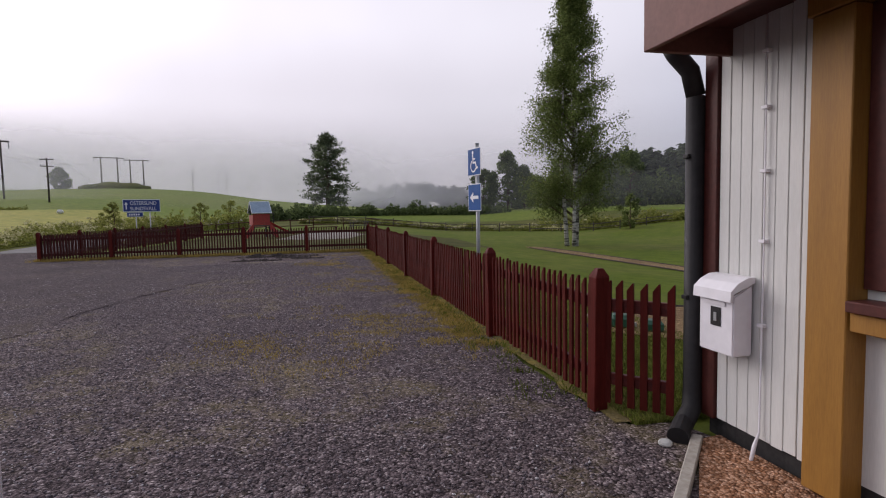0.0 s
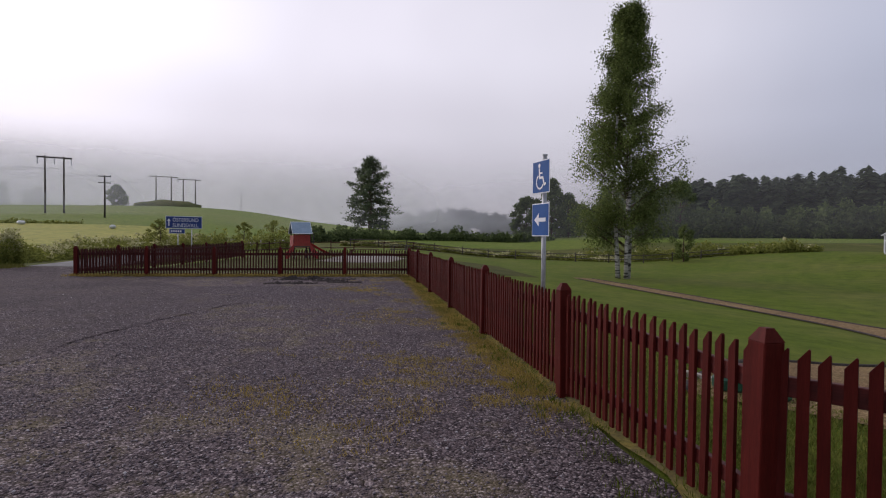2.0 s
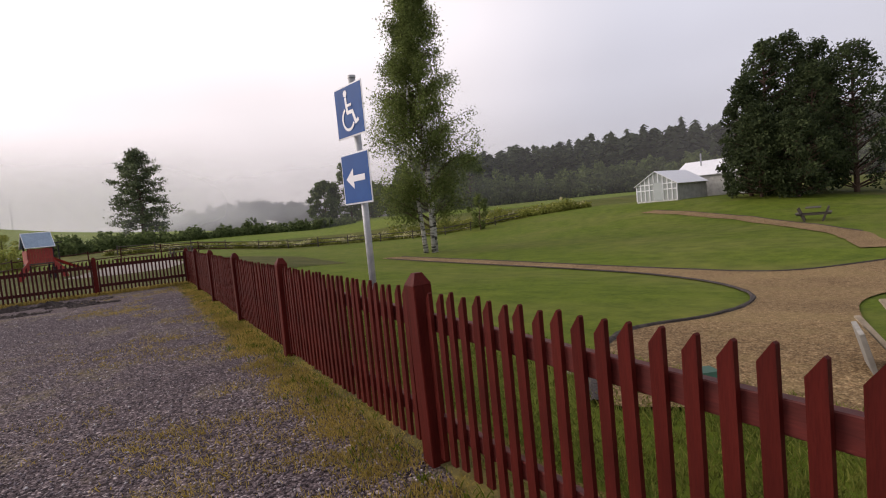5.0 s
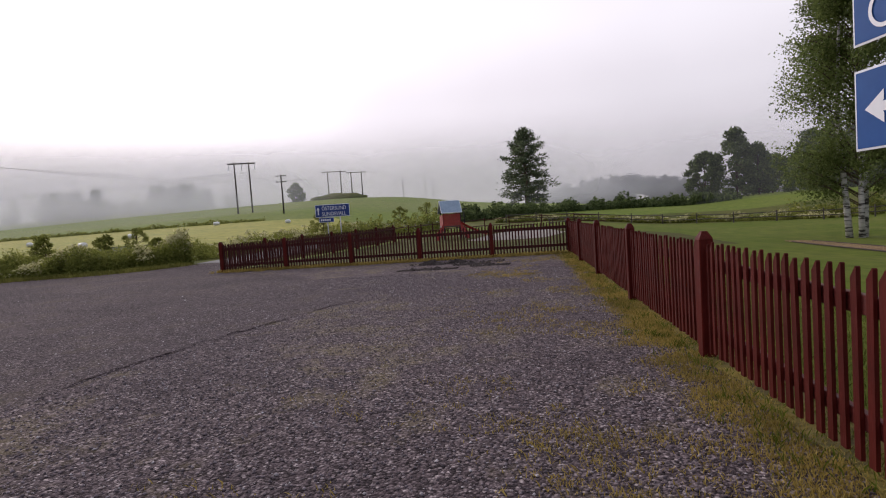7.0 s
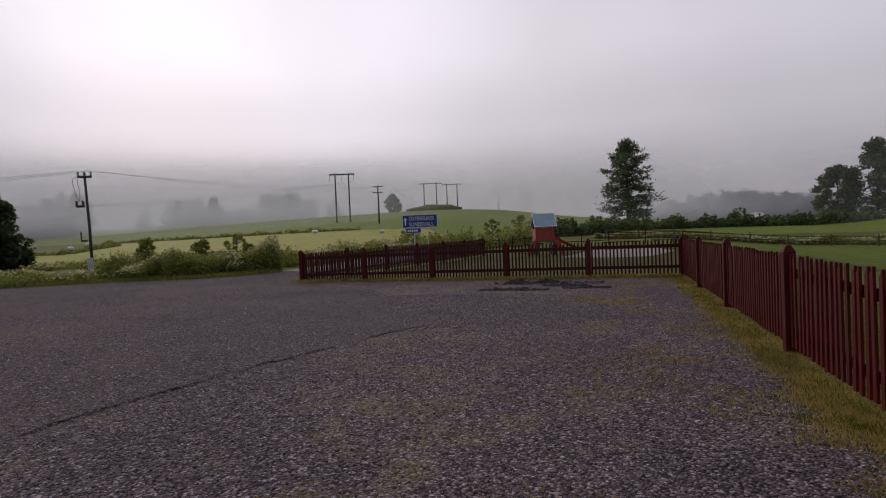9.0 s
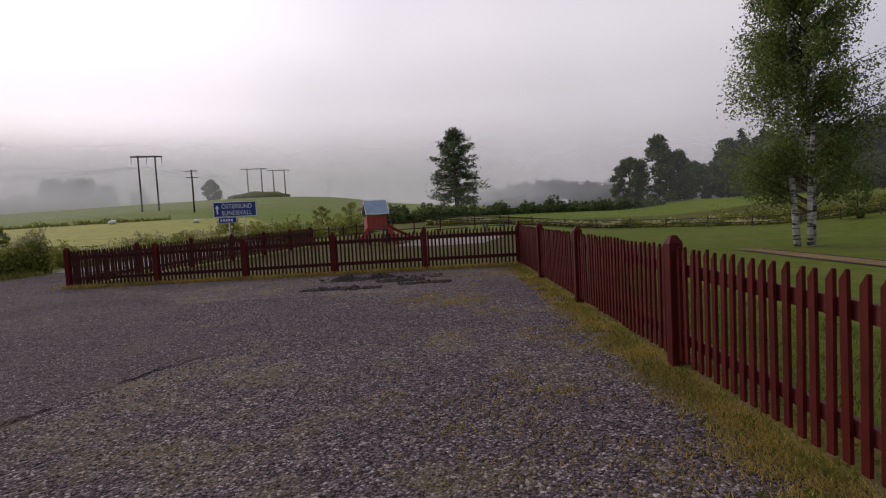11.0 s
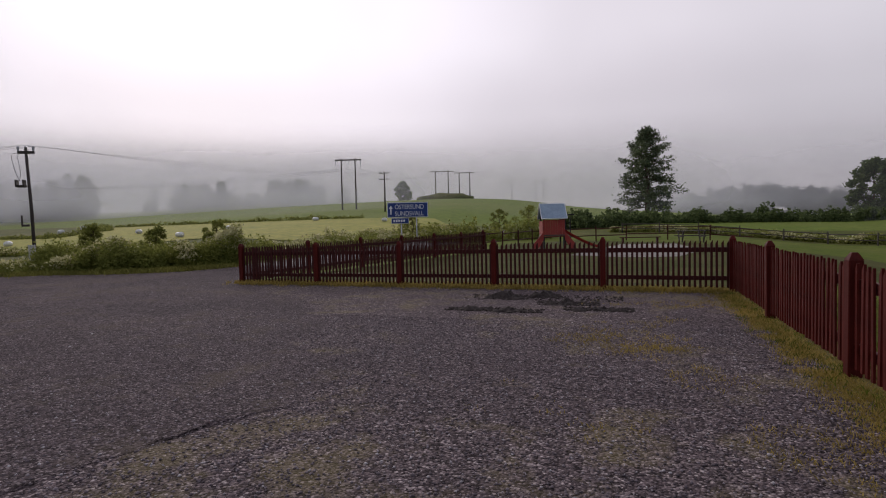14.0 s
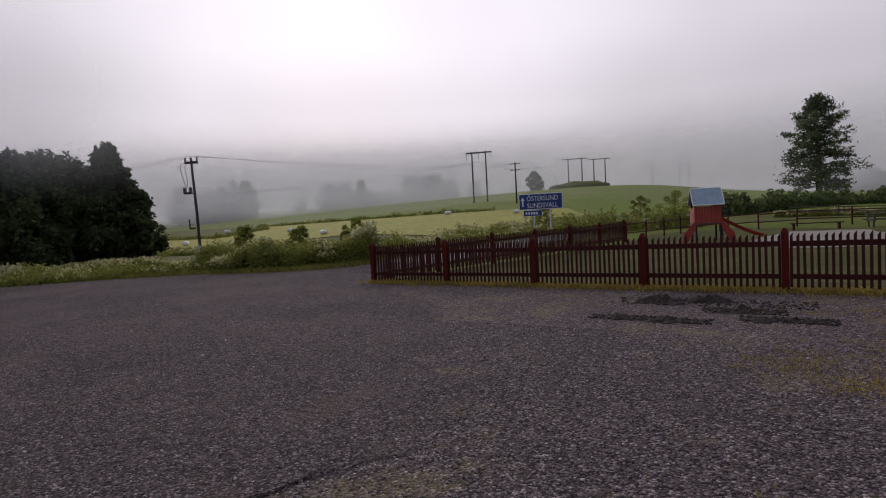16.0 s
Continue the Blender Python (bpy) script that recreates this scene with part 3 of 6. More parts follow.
NORTH_EDGE = [(12.9, 31), (13.1, 26), (13.2, 20), (13.2, 15), (13.3, 11.2), (13.7, 8.6), (15.8, 7.4), (21, 6.0), (30, 4), (40, 1.5)]
TIP_EDGE = [(1.4, 2.9), (2.2, 3.7), (3.6, 4.6), (5.4, 4.75), (7.4, 5.4), (9.3, 6.6), (10.9, 8.6), (11.8, 11.4), (11.9, 15), (11.7, 20), (11.5, 26), (11.6, 31)]
lawn_path = sheet("gravel_path", rounded(TIP_EDGE + NORTH_EDGE + [(40, -1.5), (26, 1.6), (16, 4.5), (10.7, 4.9), (6.8, 3.5), (4.9, 2.3), (4.6, 0.5), (4.2, -3), (3.0, -3), (3.1, 0.4), (2.5, 1.8)]),
                  M_PATH, 0.03, "tan fine gravel path winding over the lawn", "path", 1.0)
UPPER_EDGE = [(36.9, 31.5), (35.9, 27.2), (33.5, 21), (29.2, 15), (25.2, 11.2), (20, 8)]
upper_path = sheet("gravel_path", wavy(UPPER_EDGE + [(19.4, 8.9), (24.4, 12.1), (28.2, 15.8), (32.3, 21.6), (34.7, 27.6), (35.8, 32)], 0.06, 9, 0.8), M_PATH, 0.034, "tan fine gravel path up to the greenhouse", "path", 1.0)


def cut_edge(line, lean):
    """A low dark step of cut turf along a path: a strip a few centimetres high with a rough foot."""
    r = random.Random(17)
    pts = []
    for (x0, y0), (x1, y1) in zip(line, line[1:]):
        n = max(1, int(math.hypot(x1 - x0, y1 - y0) / 0.35))
        pts += [(x0 + (x1 - x0) * k / n, y0 + (y1 - y0) * k / n) for k in range(n)]
    bm = bmesh.new()
    prev = None
    for i, (x, y) in enumerate(pts):
        xa, ya = pts[max(0, i - 1)]
        xb, yb = pts[min(len(pts) - 1, i + 1)]
        d = math.hypot(xb - xa, yb - ya) or 1.0
        ox, oy = -(yb - ya) / d * lean, (xb - xa) / d * lean
        z = ground_z(x, y) + 0.02
        row = []
        for off, up in ((-0.03, 0.0), (-0.005, 0.035), (0.03, 0.042), (0.07, 0.012)):
            j = r.uniform(-0.015, 0.015)
            row.append(bm.verts.new((x + ox * (off + j), y + oy * (off + j), z + up)))
        if prev:
            for k in range(3):
                bm.faces.new((prev[k], prev[k + 1], row[k + 1], row[k]))
        prev = row
    ob = new("turf_edge", finish(bm, "turf_edge", M_EARTH))
    tagged(ob, "dark cut turf edge along the tan path", "turf edge", "turf edges", "stuff")


def smooth_line(points, n=6):
    return rounded([points[0]] + points + [points[-1]], n)[n:-2 * n]


cut_edge(smooth_line(NORTH_EDGE), 1)
cut_edge(smooth_line(TIP_EDGE), 1)
cut_edge(UPPER_EDGE[:5], 1)
red_bed = sheet("red_gravel_bed", [(0.37, -0.73), (-0.68, -2.06), (-1.6, -3.3), (-1.6, -6), (0.56, -6), (0.56, -0.7)], M_REDGRAVEL, 0.03, "red-brown gravel bed along the house wall", "ground", 1.0)

# ---- fences ----
POST_H = 1.2


def post_mesh(w=0.124, h=POST_H):
    bm = bmesh.new()
    box(bm, -w / 2, w / 2, -w / 2, w / 2, -0.1, h - 0.07, 0.006)
    top = [bm.verts.new((sx * w / 2, sy * w / 2, h - 0.0701)) for sx, sy in ((-1, -1), (1, -1), (1, 1), (-1, 1))]
    cap = [bm.verts.new((sx * w * 0.2, sy * w * 0.2, h)) for sx, sy in ((-1, -1), (1, -1), (1, 1), (-1, 1))]
    for k in range(4):
        bm.faces.new((top[k], top[(k + 1) % 4], cap[(k + 1) % 4], cap[k]))
    bm.faces.new(cap)
    return finish(bm, "post", M_RED)


def picket_mesh(w=0.056, t=0.022, z0=0.08, h=1.1, cut=0.062, mat=None):
    """A board with a slanting top; y is its width."""
    bm = bmesh.new()
    rim = [(-w / 2, z0), (w / 2, z0), (w / 2, h - cut), (-w * 0.36, h), (-w / 2, h - 0.006)]
    a = [bm.verts.new((-t / 2, y, z)) for y, z in rim]
    b = [bm.verts.new((t / 2, y, z)) for y, z in rim]
    bm.faces.new(a)
    bm.faces.new(b)
    for k in range(len(rim)):
        bm.faces.new((a[k], a[(k + 1) % len(rim)], b[(k + 1) % len(rim)], b[k]))
    return finish(bm, "picket", mat or M_RED)


def picket_fence(posts, label, spacing=0.124, first_post=True, group="red picket fences", mat=None, rail=None, seed=1, last_post=True):
    """Posts at the given places; between them two rails and a row of pickets on the yard's side."""
    x0, y0, _ = posts[0]
    fence = empty("picket_fence", pose(x0, y0, 0), label, "fence", group)
    pm, km = post_mesh(), picket_mesh(w=0.45 * spacing, mat=mat)
    r = random.Random(seed)
    for i, (x, y, z) in enumerate(posts):
        if (i > 0 or first_post) and (i < len(posts) - 1 or last_post):
            part("post", pm, M_RED, fence, at=pose(x - x0, y - y0, z, r.uniform(-0.6, 0.6), r.uniform(-0.6, 0.6), math.degrees(math.atan2(posts[-1][1] - y0, posts[-1][0] - x0)) - 90))
    for (xa, ya, za), (xb, yb, zb) in zip(posts, posts[1:]):
        d = Vector((xb - xa, yb - ya, 0))
        length = d.length
        yaw = math.degrees(math.atan2(d.y, d.x)) - 90
        slope = math.degrees(math.atan2(zb - za, length))
        for zr, hr in ((0.845, 0.105), (0.235, 0.095)):
            bm = bmesh.new()
            box(bm, 0.014, 0.058, 0.07, length - 0.07, zr, zr + hr, 0.004)
            part("rail", bm, rail or M_RAIL, fence, at=pose(xa - x0, ya - y0, za, slope, 0, yaw))
        n = max(6, round((length - 0.12) / spacing))
        for k in range(n):
            s = (k + 0.85) / (n + 0.7)
            m = pose(xa - x0, ya - y0, za, 0, 0, yaw) @ pose(r.uniform(-0.002, 0.002), length * s, (zb - za) * s + r.uniform(-0.012, 0.012), r.uniform(-0.5, 0.5), r.uniform(-0.4, 0.4), r.uniform(-2, 2))
            part("picket", km, M_RED, fence, at=m)
    return fence


long_posts = [(0.43, -0.45, 0), (0, 0.06, 0), (0, 2.88, 0), (0, 6.55, 0), (0, 9.93, 0.01), (0, 13.56, 0.02), (0, 16.95, 0.02), (0, 20.32, 0.02)]
short_posts = [(0, 20.32, 0.02), (-2.66, 20.4, 0.02), (-5.25, 20.46, 0.01), (-7.8, 20.5, 0), (-10.35, 20.55, -0.01), (-12.95, 20.62, -0.03)]
picket_fence(long_posts, "dark red painted picket fence along the gravel yard", seed=2, first_post=False, last_post=False)
picket_fence(short_posts, "dark red painted picket fence closing the yard", spacing=0.108, seed=3, mat=M_REDDARK, rail=M_REDDARK)
picket_fence([(-12.95, 20.62, -0.03), (-12.6, 23.6, -0.02), (-12.15, 26.6, 0), (-11.7, 29.6, 0), (-11.25, 32.6, 0.02), (-10.8, 35.6, 0.03), (-10.35, 38.5, 0.08)], "dark red picket fence along the playground", spacing=0.108, seed=4, mat=M_REDDARK, rail=M_REDDARK)


def rail_fence(points, label, mat, height, rails, radius=0.05, spacing=3.0, group="rail fences"):
    """Round posts with horizontal rails."""
    fence = empty("rail_fence", pose(points[0][0], points[0][1], 0), label, "fence", group)
    ox, oy = points[0]
    r = random.Random(5)
    for (xa, ya), (xb, yb) in zip(points, points[1:]):
        n = max(1, round(math.hypot(xb - xa, yb - ya) / spacing))
        for k in range(n):
            s0, s1 = k / n, (k + 1) / n
            pa = (xa + (xb - xa) * s0, ya + (yb - ya) * s0)
            pb = (xa + (xb - xa) * s1, ya + (yb - ya) * s1)
            za, zb = ground_z(*pa), ground_z(*pb)
            bm = tube(bmesh.new(), [(pa[0] - ox, pa[1] - oy, za - 0.1), (pa[0] - ox + r.uniform(-0.02, 0.02), pa[1] - oy, za + height + 0.1)], [radius, radius * 0.9], 7)
            part("post", bm, mat, fence)
            for h in rails:
                bm = tube(bmesh.new(), [(pa[0] - ox, pa[1] - oy, za + h + r.uniform(-0.04, 0.04)), (pb[0] - ox, pb[1] - oy, zb + h + r.uniform(-0.04, 0.04))], [radius * 0.75, radius * 0.6], 6)
                part("rail", bm, mat, fence)
    return fence


rail_fence([(-10.3, 38.7), (-8.6, 45), (-2.5, 49.5), (6, 51)], "dark red post and rail fence behind the playground", M_REDDARK, 1.0, (0.95, 0.45), 0.05, 2.6)
rail_fence([(-3, 62), (10, 60.5), (18, 55), (27, 50), (36, 49)], "weathered grey post and rail fence beyond the lawn", M_RAILWOOD, 0.9, (0.8, 0.4), 0.06, 3.2)


# ---- house ----
def house():
    """The corner of a white boarded house with brown eaves, ochre corner post and a window."""
    X, N, S = 0.55, -0.52, -9.0
    h = empty("house", pose(X, N, 0), "white boarded house with brown eaves and ochre window frame", "house")
    D = S - N
    for side in ((0.04, 6.0, -0.06, -0.02, 0.16, 2.9), (0.04, 0.08, D, -0.06, 0.16, 2.9), (0.08, 6.0, D, D + 0.04, 0.16, 2.9), (5.96, 6.0, D + 0.04, -0.06, 0.16, 2.9)):
        part("wall", boxes(side), M_WHITE, h, "white painted wall")
    part("plinth", boxes((0.05, 6.0, D, -0.03, -0.3, 0.17)), M_PLINTH, h, "black painted plinth")
    y, k = -0.14, 0
    r = random.Random(11)
    board = {}
    while y > -0.95:
        w = 0.098
        if w not in board:
            board[w] = finish(boxes((0, 0.022, -w + 0.006, 0, 0.14, 2.9), bevel=0.003), "board", M_WHITE)
        part("board", board[w], M_WHITE, h, at=pose(0.018 + r.uniform(-0.002, 0.002), y, r.uniform(-0.006, 0.006)))
        y -= w
    lower = finish(boxes((0, 0.022, -0.112, 0, 0.14, 1.04), bevel=0.003), "board", M_WHITE)
    y = -1.23
    while y > D + 0.2:
        part("board", lower, M_WHITE, h, at=pose(0.05 + r.uniform(-0.002, 0.002), y, 0))
        y -= 0.118
    part("corner_board", boxes((-0.004, 0.06, -0.13, 0.0, 0.13, 2.9), bevel=0.004), M_DARKRED, h, "oxblood corner board")
    part("window_post", boxes((-0.10, 0.045, -1.22, -0.97, 0.06, 2.715), bevel=0.006), M_OCHRE, h, "ochre painted timber post")
    part("window_lintel", boxes((-0.106, 0.04, D, -0.94, 2.72, 2.895), bevel=0.006), M_OCHRE, h, "ochre painted beam")
    part("sill_board", boxes((-0.085, 0.044, D, -1.225, 1.02, 1.12), bevel=0.005), M_OCHRE, h, "ochre board under the window sill")
    win = part("window", boxes((0.0, 0.05, -1.37, -1.225, 1.24, 2.715), (0.0, 0.05, D, -1.375, 2.60, 2.715), (0.0, 0.05, D, -1.375, 1.24, 1.32), bevel=0.004), M_DARKRED, h, "oxblood window frame")
    part("window_sill", boxes((-0.12, 0.048, D, -1.225, 1.125, 1.185), bevel=0.006), M_DARKRED, win)
    part("pane", boxes((0.03, 0.036, D, -1.37, 1.32, 2.60)), M_GLASS, win, "dark reflecting glass")
    part("glazing_bar", boxes((0.01, 0.028, -1.385, -1.372, 1.322, 2.598), (0.01, 0.028, D, -1.386, 1.322, 1.345)), M_BOX, win, "white glazing bead")
    st = part("sticker", boxes((0.024, 0.029, -1.57, -1.41, 1.37, 1.57)), M_SIGNWHITE, win, "white window sticker with a dark crest")
    part("crest", boxes((0.020, 0.0235, -1.53, -1.45, 1.42, 1.50), (0.020, 0.0235, -1.55, -1.43, 1.515, 1.55), (0.020, 0.0235, -1.55, -1.43, 1.385, 1.402), bevel=0.001), M_BLACK, st)
    # eaves
    part("fascia", boxes((-0.64, -0.60, D, -0.20, 2.72, 3.32), (-0.60, 3.0, -0.24, -0.20, 2.72, 3.32), bevel=0.005), M_BROWN, h, "brown-red fascia board")
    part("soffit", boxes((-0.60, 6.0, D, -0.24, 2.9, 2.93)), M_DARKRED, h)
    part("roof", boxes((-0.62, 6.0, D, -0.22, 3.32, 3.40)), M_BLACK, h, "dark flat roof edge")
    return h


house()

# drainpipe, conduit, mailbox
PX, PY = 0.508, -0.47
bm = tube(bmesh.new(), [(0.28, PY, 2.86), (0.33, PY, 2.8), (PX - 0.05, PY, 2.68), (PX, PY, 2.5)], [0.06, 0.068, 0.068, 0.068], 14)
pipe = new("drainpipe", finish(bm, "drainpipe", M_BLACK, True))
tagged(pipe, "black painted drainpipe at the house corner", "drainpipe")
part("downpipe", tube(bmesh.new(), [(PX, PY, 2.5), (PX, PY, 0.3), (PX - 0.04, PY - 0.04, 0.16), (0.33, -0.6, 0.09)], [0.068, 0.068, 0.07, 0.072], 14), M_BLACK, pipe, smooth=True)
for z in (1.0, 2.05):
    part("bracket", boxes((PX - 0.085, 0.57, PY - 0.03, PY + 0.03, z, z + 0.03), bevel=0.004), M_BLACK, pipe)
part("outlet", tube(bmesh.new(), [(0.34, -0.59, 0.10), (0.2, -0.72, 0.06)], [0.07, 0.075], 14), M_BLACK, pipe)

cond = new("cable_conduit", finish(tube(bmesh.new(), [(0.545, -1.08, 2.88), (0.548, -1.085, 1.4), (0.545, -1.08, 0.2), (0.49, -1.1, 0.12), (0.46, -1.1, -0.02)], [0.006, 0.006, 0.007, 0.014, 0.014], 8), "cable_conduit", M_BOX, True))
tagged(cond, "white cable conduit clipped to the boarded wall", "conduit")
for z in (0.9, 1.45, 1.9, 2.3, 2.65):
    part("clip", boxes((0.53, 0.57, -1.105, -1.055, z, z + 0.022), bevel=0.003), M_BOX, cond)


def mailbox():
    mb = empty("mailbox", pose(0.548, -0.84, 0.69) @ Matrix.Diagonal((1, 0.95, 0.93, 1)), "white metal mailbox with a sloping lid on the boarded wall", "mailbox")
    bm = bmesh.new()
    prof = [(-0.15, 0.0), (0.0, 0.0), (0.0, 0.52), (-0.15, 0.43)]
    a = [bm.verts.new((x, -0.17, z)) for x, z in prof]
    b = [bm.verts.new((x, 0.17, z)) for x, z in prof]
    bm.faces.new(a), bm.faces.new(b)
    for k in range(4):
        bm.faces.new((a[k], a[(k + 1) % 4], b[(k + 1) % 4], b[k]))
    bmesh.ops.bevel(bm, geom=list(bm.edges), offset=0.008, segments=2, affect="EDGES")
    part("body", bm, M_BOX, mb)
    bm = bmesh.new()
    prof = [(0.0, 0.57), (-0.06, 0.565), (-0.13, 0.53), (-0.185, 0.475), (-0.19, 0.40), (-0.175, 0.40), (-0.165, 0.455), (0.0, 0.53)]
    a = [bm.verts.new((x, -0.19, z)) for x, z in prof]
    b = [bm.verts.new((x, 0.19, z)) for x, z in prof]
    bm.faces.new(a), bm.faces.new(b)
    for k in range(len(prof)):
        bm.faces.new((a[k], a[(k + 1) % len(prof)], b[(k + 1) % len(prof)], b[k]))
    part("lid", bm, M_BOX, mb, "curved white lid")
    part("name_plate", boxes((-0.158, -0.152, -0.10, 0.10, 0.355, 0.388), bevel=0.002), M_BOX, mb)
    part("dark_plate", boxes((-0.157, -0.151, -0.055, 0.045, 0.20, 0.34), bevel=0.002), M_BLACK, mb, "black plate with a small emblem")
    part("emblem", boxes((-0.1605, -0.1572, -0.02, 0.01, 0.235, 0.30), bevel=0.001), M_STEEL, mb)


mailbox()

bm = bmesh.new()
box(bm, -0.038, 0.038, -1.7, 0, 0.0, 0.085, 0.008)
kerb = new("kerb_edging", finish(bm, "kerb_edging", M_CURB))
kerb.matrix_basis = pose(0.36, -0.72, -0.02, 0, 0, -43)
tagged(kerb, "pale timber edging between grey and red gravel", "edging")
for sx, sy, sr in ((0.10, -0.72, 0.05), (0.22, -0.66, 0.035)):
    bm = bmesh.new()
    bmesh.ops.create_icosphere(bm, subdivisions=2, radius=sr)
    for v in bm.verts:
        v.co *= 1 + 0.25 * noise.noise(v.co * 30 + Vector((sx, sy, 0)))
        v.co.z *= 0.55
    st = new("pale_stone", finish(bm, "pale_stone", M_PALEGREY))
    st.matrix_basis = pose(sx, sy, 0.03)
    tagged(st, "pale stone lying below the drainpipe", "stone", "pale stones")
wp = new("white_post", finish(tube(bmesh.new(), [(0, 0, -0.1), (0, 0, 3.0)], [0.035, 0.035], 14), "white_post", M_BOX, True))
wp.matrix_basis = pose(-2.963, -2.72, 0)
tagged(wp, "white painted round post standing in the gravel", "post")


# ---- signs ----
def glyph_strip(bm, pts, w, x):
    """A flat stroke through points (y, z) at the depth x."""
    for (y0, z0), (y1, z1) in zip(pts, pts[1:]):
        d = Vector((y1 - y0, z1 - z0))
        n = Vector((-d.y, d.x)).normalized() * w / 2
        e = d.normalized() * w * 0.3
        q = [bm.verts.new((x, yy, zz)) for yy, zz in ((y0 + n.x - e.x, z0 + n.y - e.y), (y1 + n.x + e.x, z1 + n.y + e.y), (y1 - n.x + e.x, z1 - n.y + e.y), (y0 - n.x - e.x, z0 - n.y - e.y))]
        bm.faces.new(q)


def parking_signs():
    s = empty("sign_post", pose(0.23, 4.22, 0, 0, 0, 10), "grey steel post with two blue parking signs behind the fence", "road sign")
    part("pole", tube(bmesh.new(), [(0, 0, -0.1), (0, 0, 2.72)], [0.03, 0.03], 12), M_STEEL, s, smooth=True)
    W, T = 0.222, 0.212
    for z, name in ((2.45, "wheelchair_sign"), (1.90, "arrow_sign")):
        plate = part(name, boxes((-0.055, -0.05, -W, W, z - T, z + T), bevel=0.002), M_SIGNWHITE, s, "blue square sign with white border")
        part("blue_field", boxes((-0.0575, -0.0555, -W + 0.013, W - 0.013, z - T + 0.013, z + T - 0.013)), M_BLUE, plate)
        part("clamp", boxes((-0.05, 0.036, -0.05, 0.05, z - 0.02, z + 0.02), bevel=0.003), M_STEEL, plate)
        bm = bmesh.new()
        if name == "arrow_sign":
            glyph_strip(bm, [(-0.13, z), (0.05, z)], 0.05, -0.0605)
            a = [bm.verts.new((-0.0612, y, zz)) for y, zz in ((0.15, z), (0.03, z + 0.085), (0.03, z + 0.035), (0.055, z), (0.03, z - 0.035), (0.03, z - 0.085))]
            bm.faces.new(a)
        else:
            bmesh.ops.create_circle(bm, cap_ends=True, radius=0.028, segments=16, matrix=pose(-0.0605, 0.035, z + 0.145, 0, 90, 0))
            line = [(0.035, z + 0.105), (0.022, z - 0.012), (-0.06, z - 0.012), (-0.098, z - 0.105), (-0.135, z - 0.09)]
            for k in range(4):
                glyph_strip(bm, line[k:k + 2], 0.03, -0.0605 - 0.0004 * k)
            glyph_strip(bm, [(0.028, z + 0.045), (-0.045, z + 0.045)], 0.022, -0.0622)
            arc = [[bm.verts.new((-0.0624, 0.012 + r * math.cos(radians(a)), z - 0.062 + r * math.sin(radians(a)))) for r in (0.078, 0.1)] for a in range(62, -166, -12)]
            for p, q in zip(arc, arc[1:]):
                bm.faces.new((p[0], p[1], q[1], q[0]))
        part("symbol", bm, M_SIGNWHITE, plate)
    part("cap", tube(bmesh.new(), [(0, 0, 2.72), (0, 0, 2.74)], [0.034, 0.034], 12), M_STEEL, s)


parking_signs()


def text_mesh(body, size, mat):
    cu = bpy.data.curves.new("lettering", "FONT")
    cu.body, cu.size, cu.extrude = body, size, 0.003
    ob = bpy.data.objects.new("lettering", cu)
    scene.collection.objects.link(ob)
    dg = bpy.context.evaluated_depsgraph_get()
    dg.update()
    me = bpy.data.meshes.new_from_object(ob.evaluated_get(dg))
    bpy.data.objects.remove(ob)
    me.materials.clear()
    me.materials.append(mat)
    return me


def direction_sign():
    s = empty("direction_sign", pose(-12.3, 31.8, -0.1, 0, 0, 22), "dark blue direction sign with white place names on two posts", "road sign")
    for x in (-0.32, 0.42):
        part("post", tube(bmesh.new(), [(x, 0.05, -0.2), (x, 0.05, 2.3)], [0.03, 0.03], 10), M_STEEL, s, smooth=True)
    m = pose(0, 0, 2.12, 0, 0, 0)
    board = part("board", boxes((-0.98, 0.98, -0.01, 0.01, 0, 0.72), bevel=0.006), M_SIGNWHITE, s, "white edged sign plate", at=m)
    part("blue_field", boxes((-0.955, 0.955, -0.0145, -0.0105, 0.025, 0.695)), M_BLUEDARK, board)
    up = pose(-0.62, -0.0175, 0.40, 90, 0, 0)
    part("lettering", text_mesh("ÖSTERSUND", 0.31, M_SIGNWHITE), M_SIGNWHITE, board, at=up @ Matrix.Diagonal((0.80, 1, 1, 1)))
    part("lettering", text_mesh("SUNDSVALL", 0.31, M_SIGNWHITE), M_SIGNWHITE, board, at=pose(-0.62, -0.0175, 0.08, 90, 0, 0) @ Matrix.Diagonal((0.83, 1, 1, 1)))
    bm = bmesh.new()
    for q in ([(-0.845, 0.14), (-0.775, 0.14), (-0.775, 0.44), (-0.845, 0.44)], [(-0.91, 0.42), (-0.71, 0.42), (-0.81, 0.58)]):
        bm.faces.new([bm.verts.new((x, -0.0175, z)) for x, z in q])
    part("arrow", bm, M_SIGNWHITE, board)
    sub = part("lower_board", boxes((-0.80, 0.05, -0.01, 0.01, -0.30, -0.03), bevel=0.005), M_SIGNWHITE, s, "smaller blue plate", at=m)
    part("blue_field", boxes((-0.78, 0.03, -0.0145, -0.0105, -0.285, -0.045)), M_BLUEDARK, sub)
    part("bars", boxes(*[(-0.70 + 0.12 * k, -0.62 + 0.12 * k, -0.0175, -0.0146, -0.22, -0.11) for k in range(5)]), M_SIGNWHITE, sub)


direction_sign()


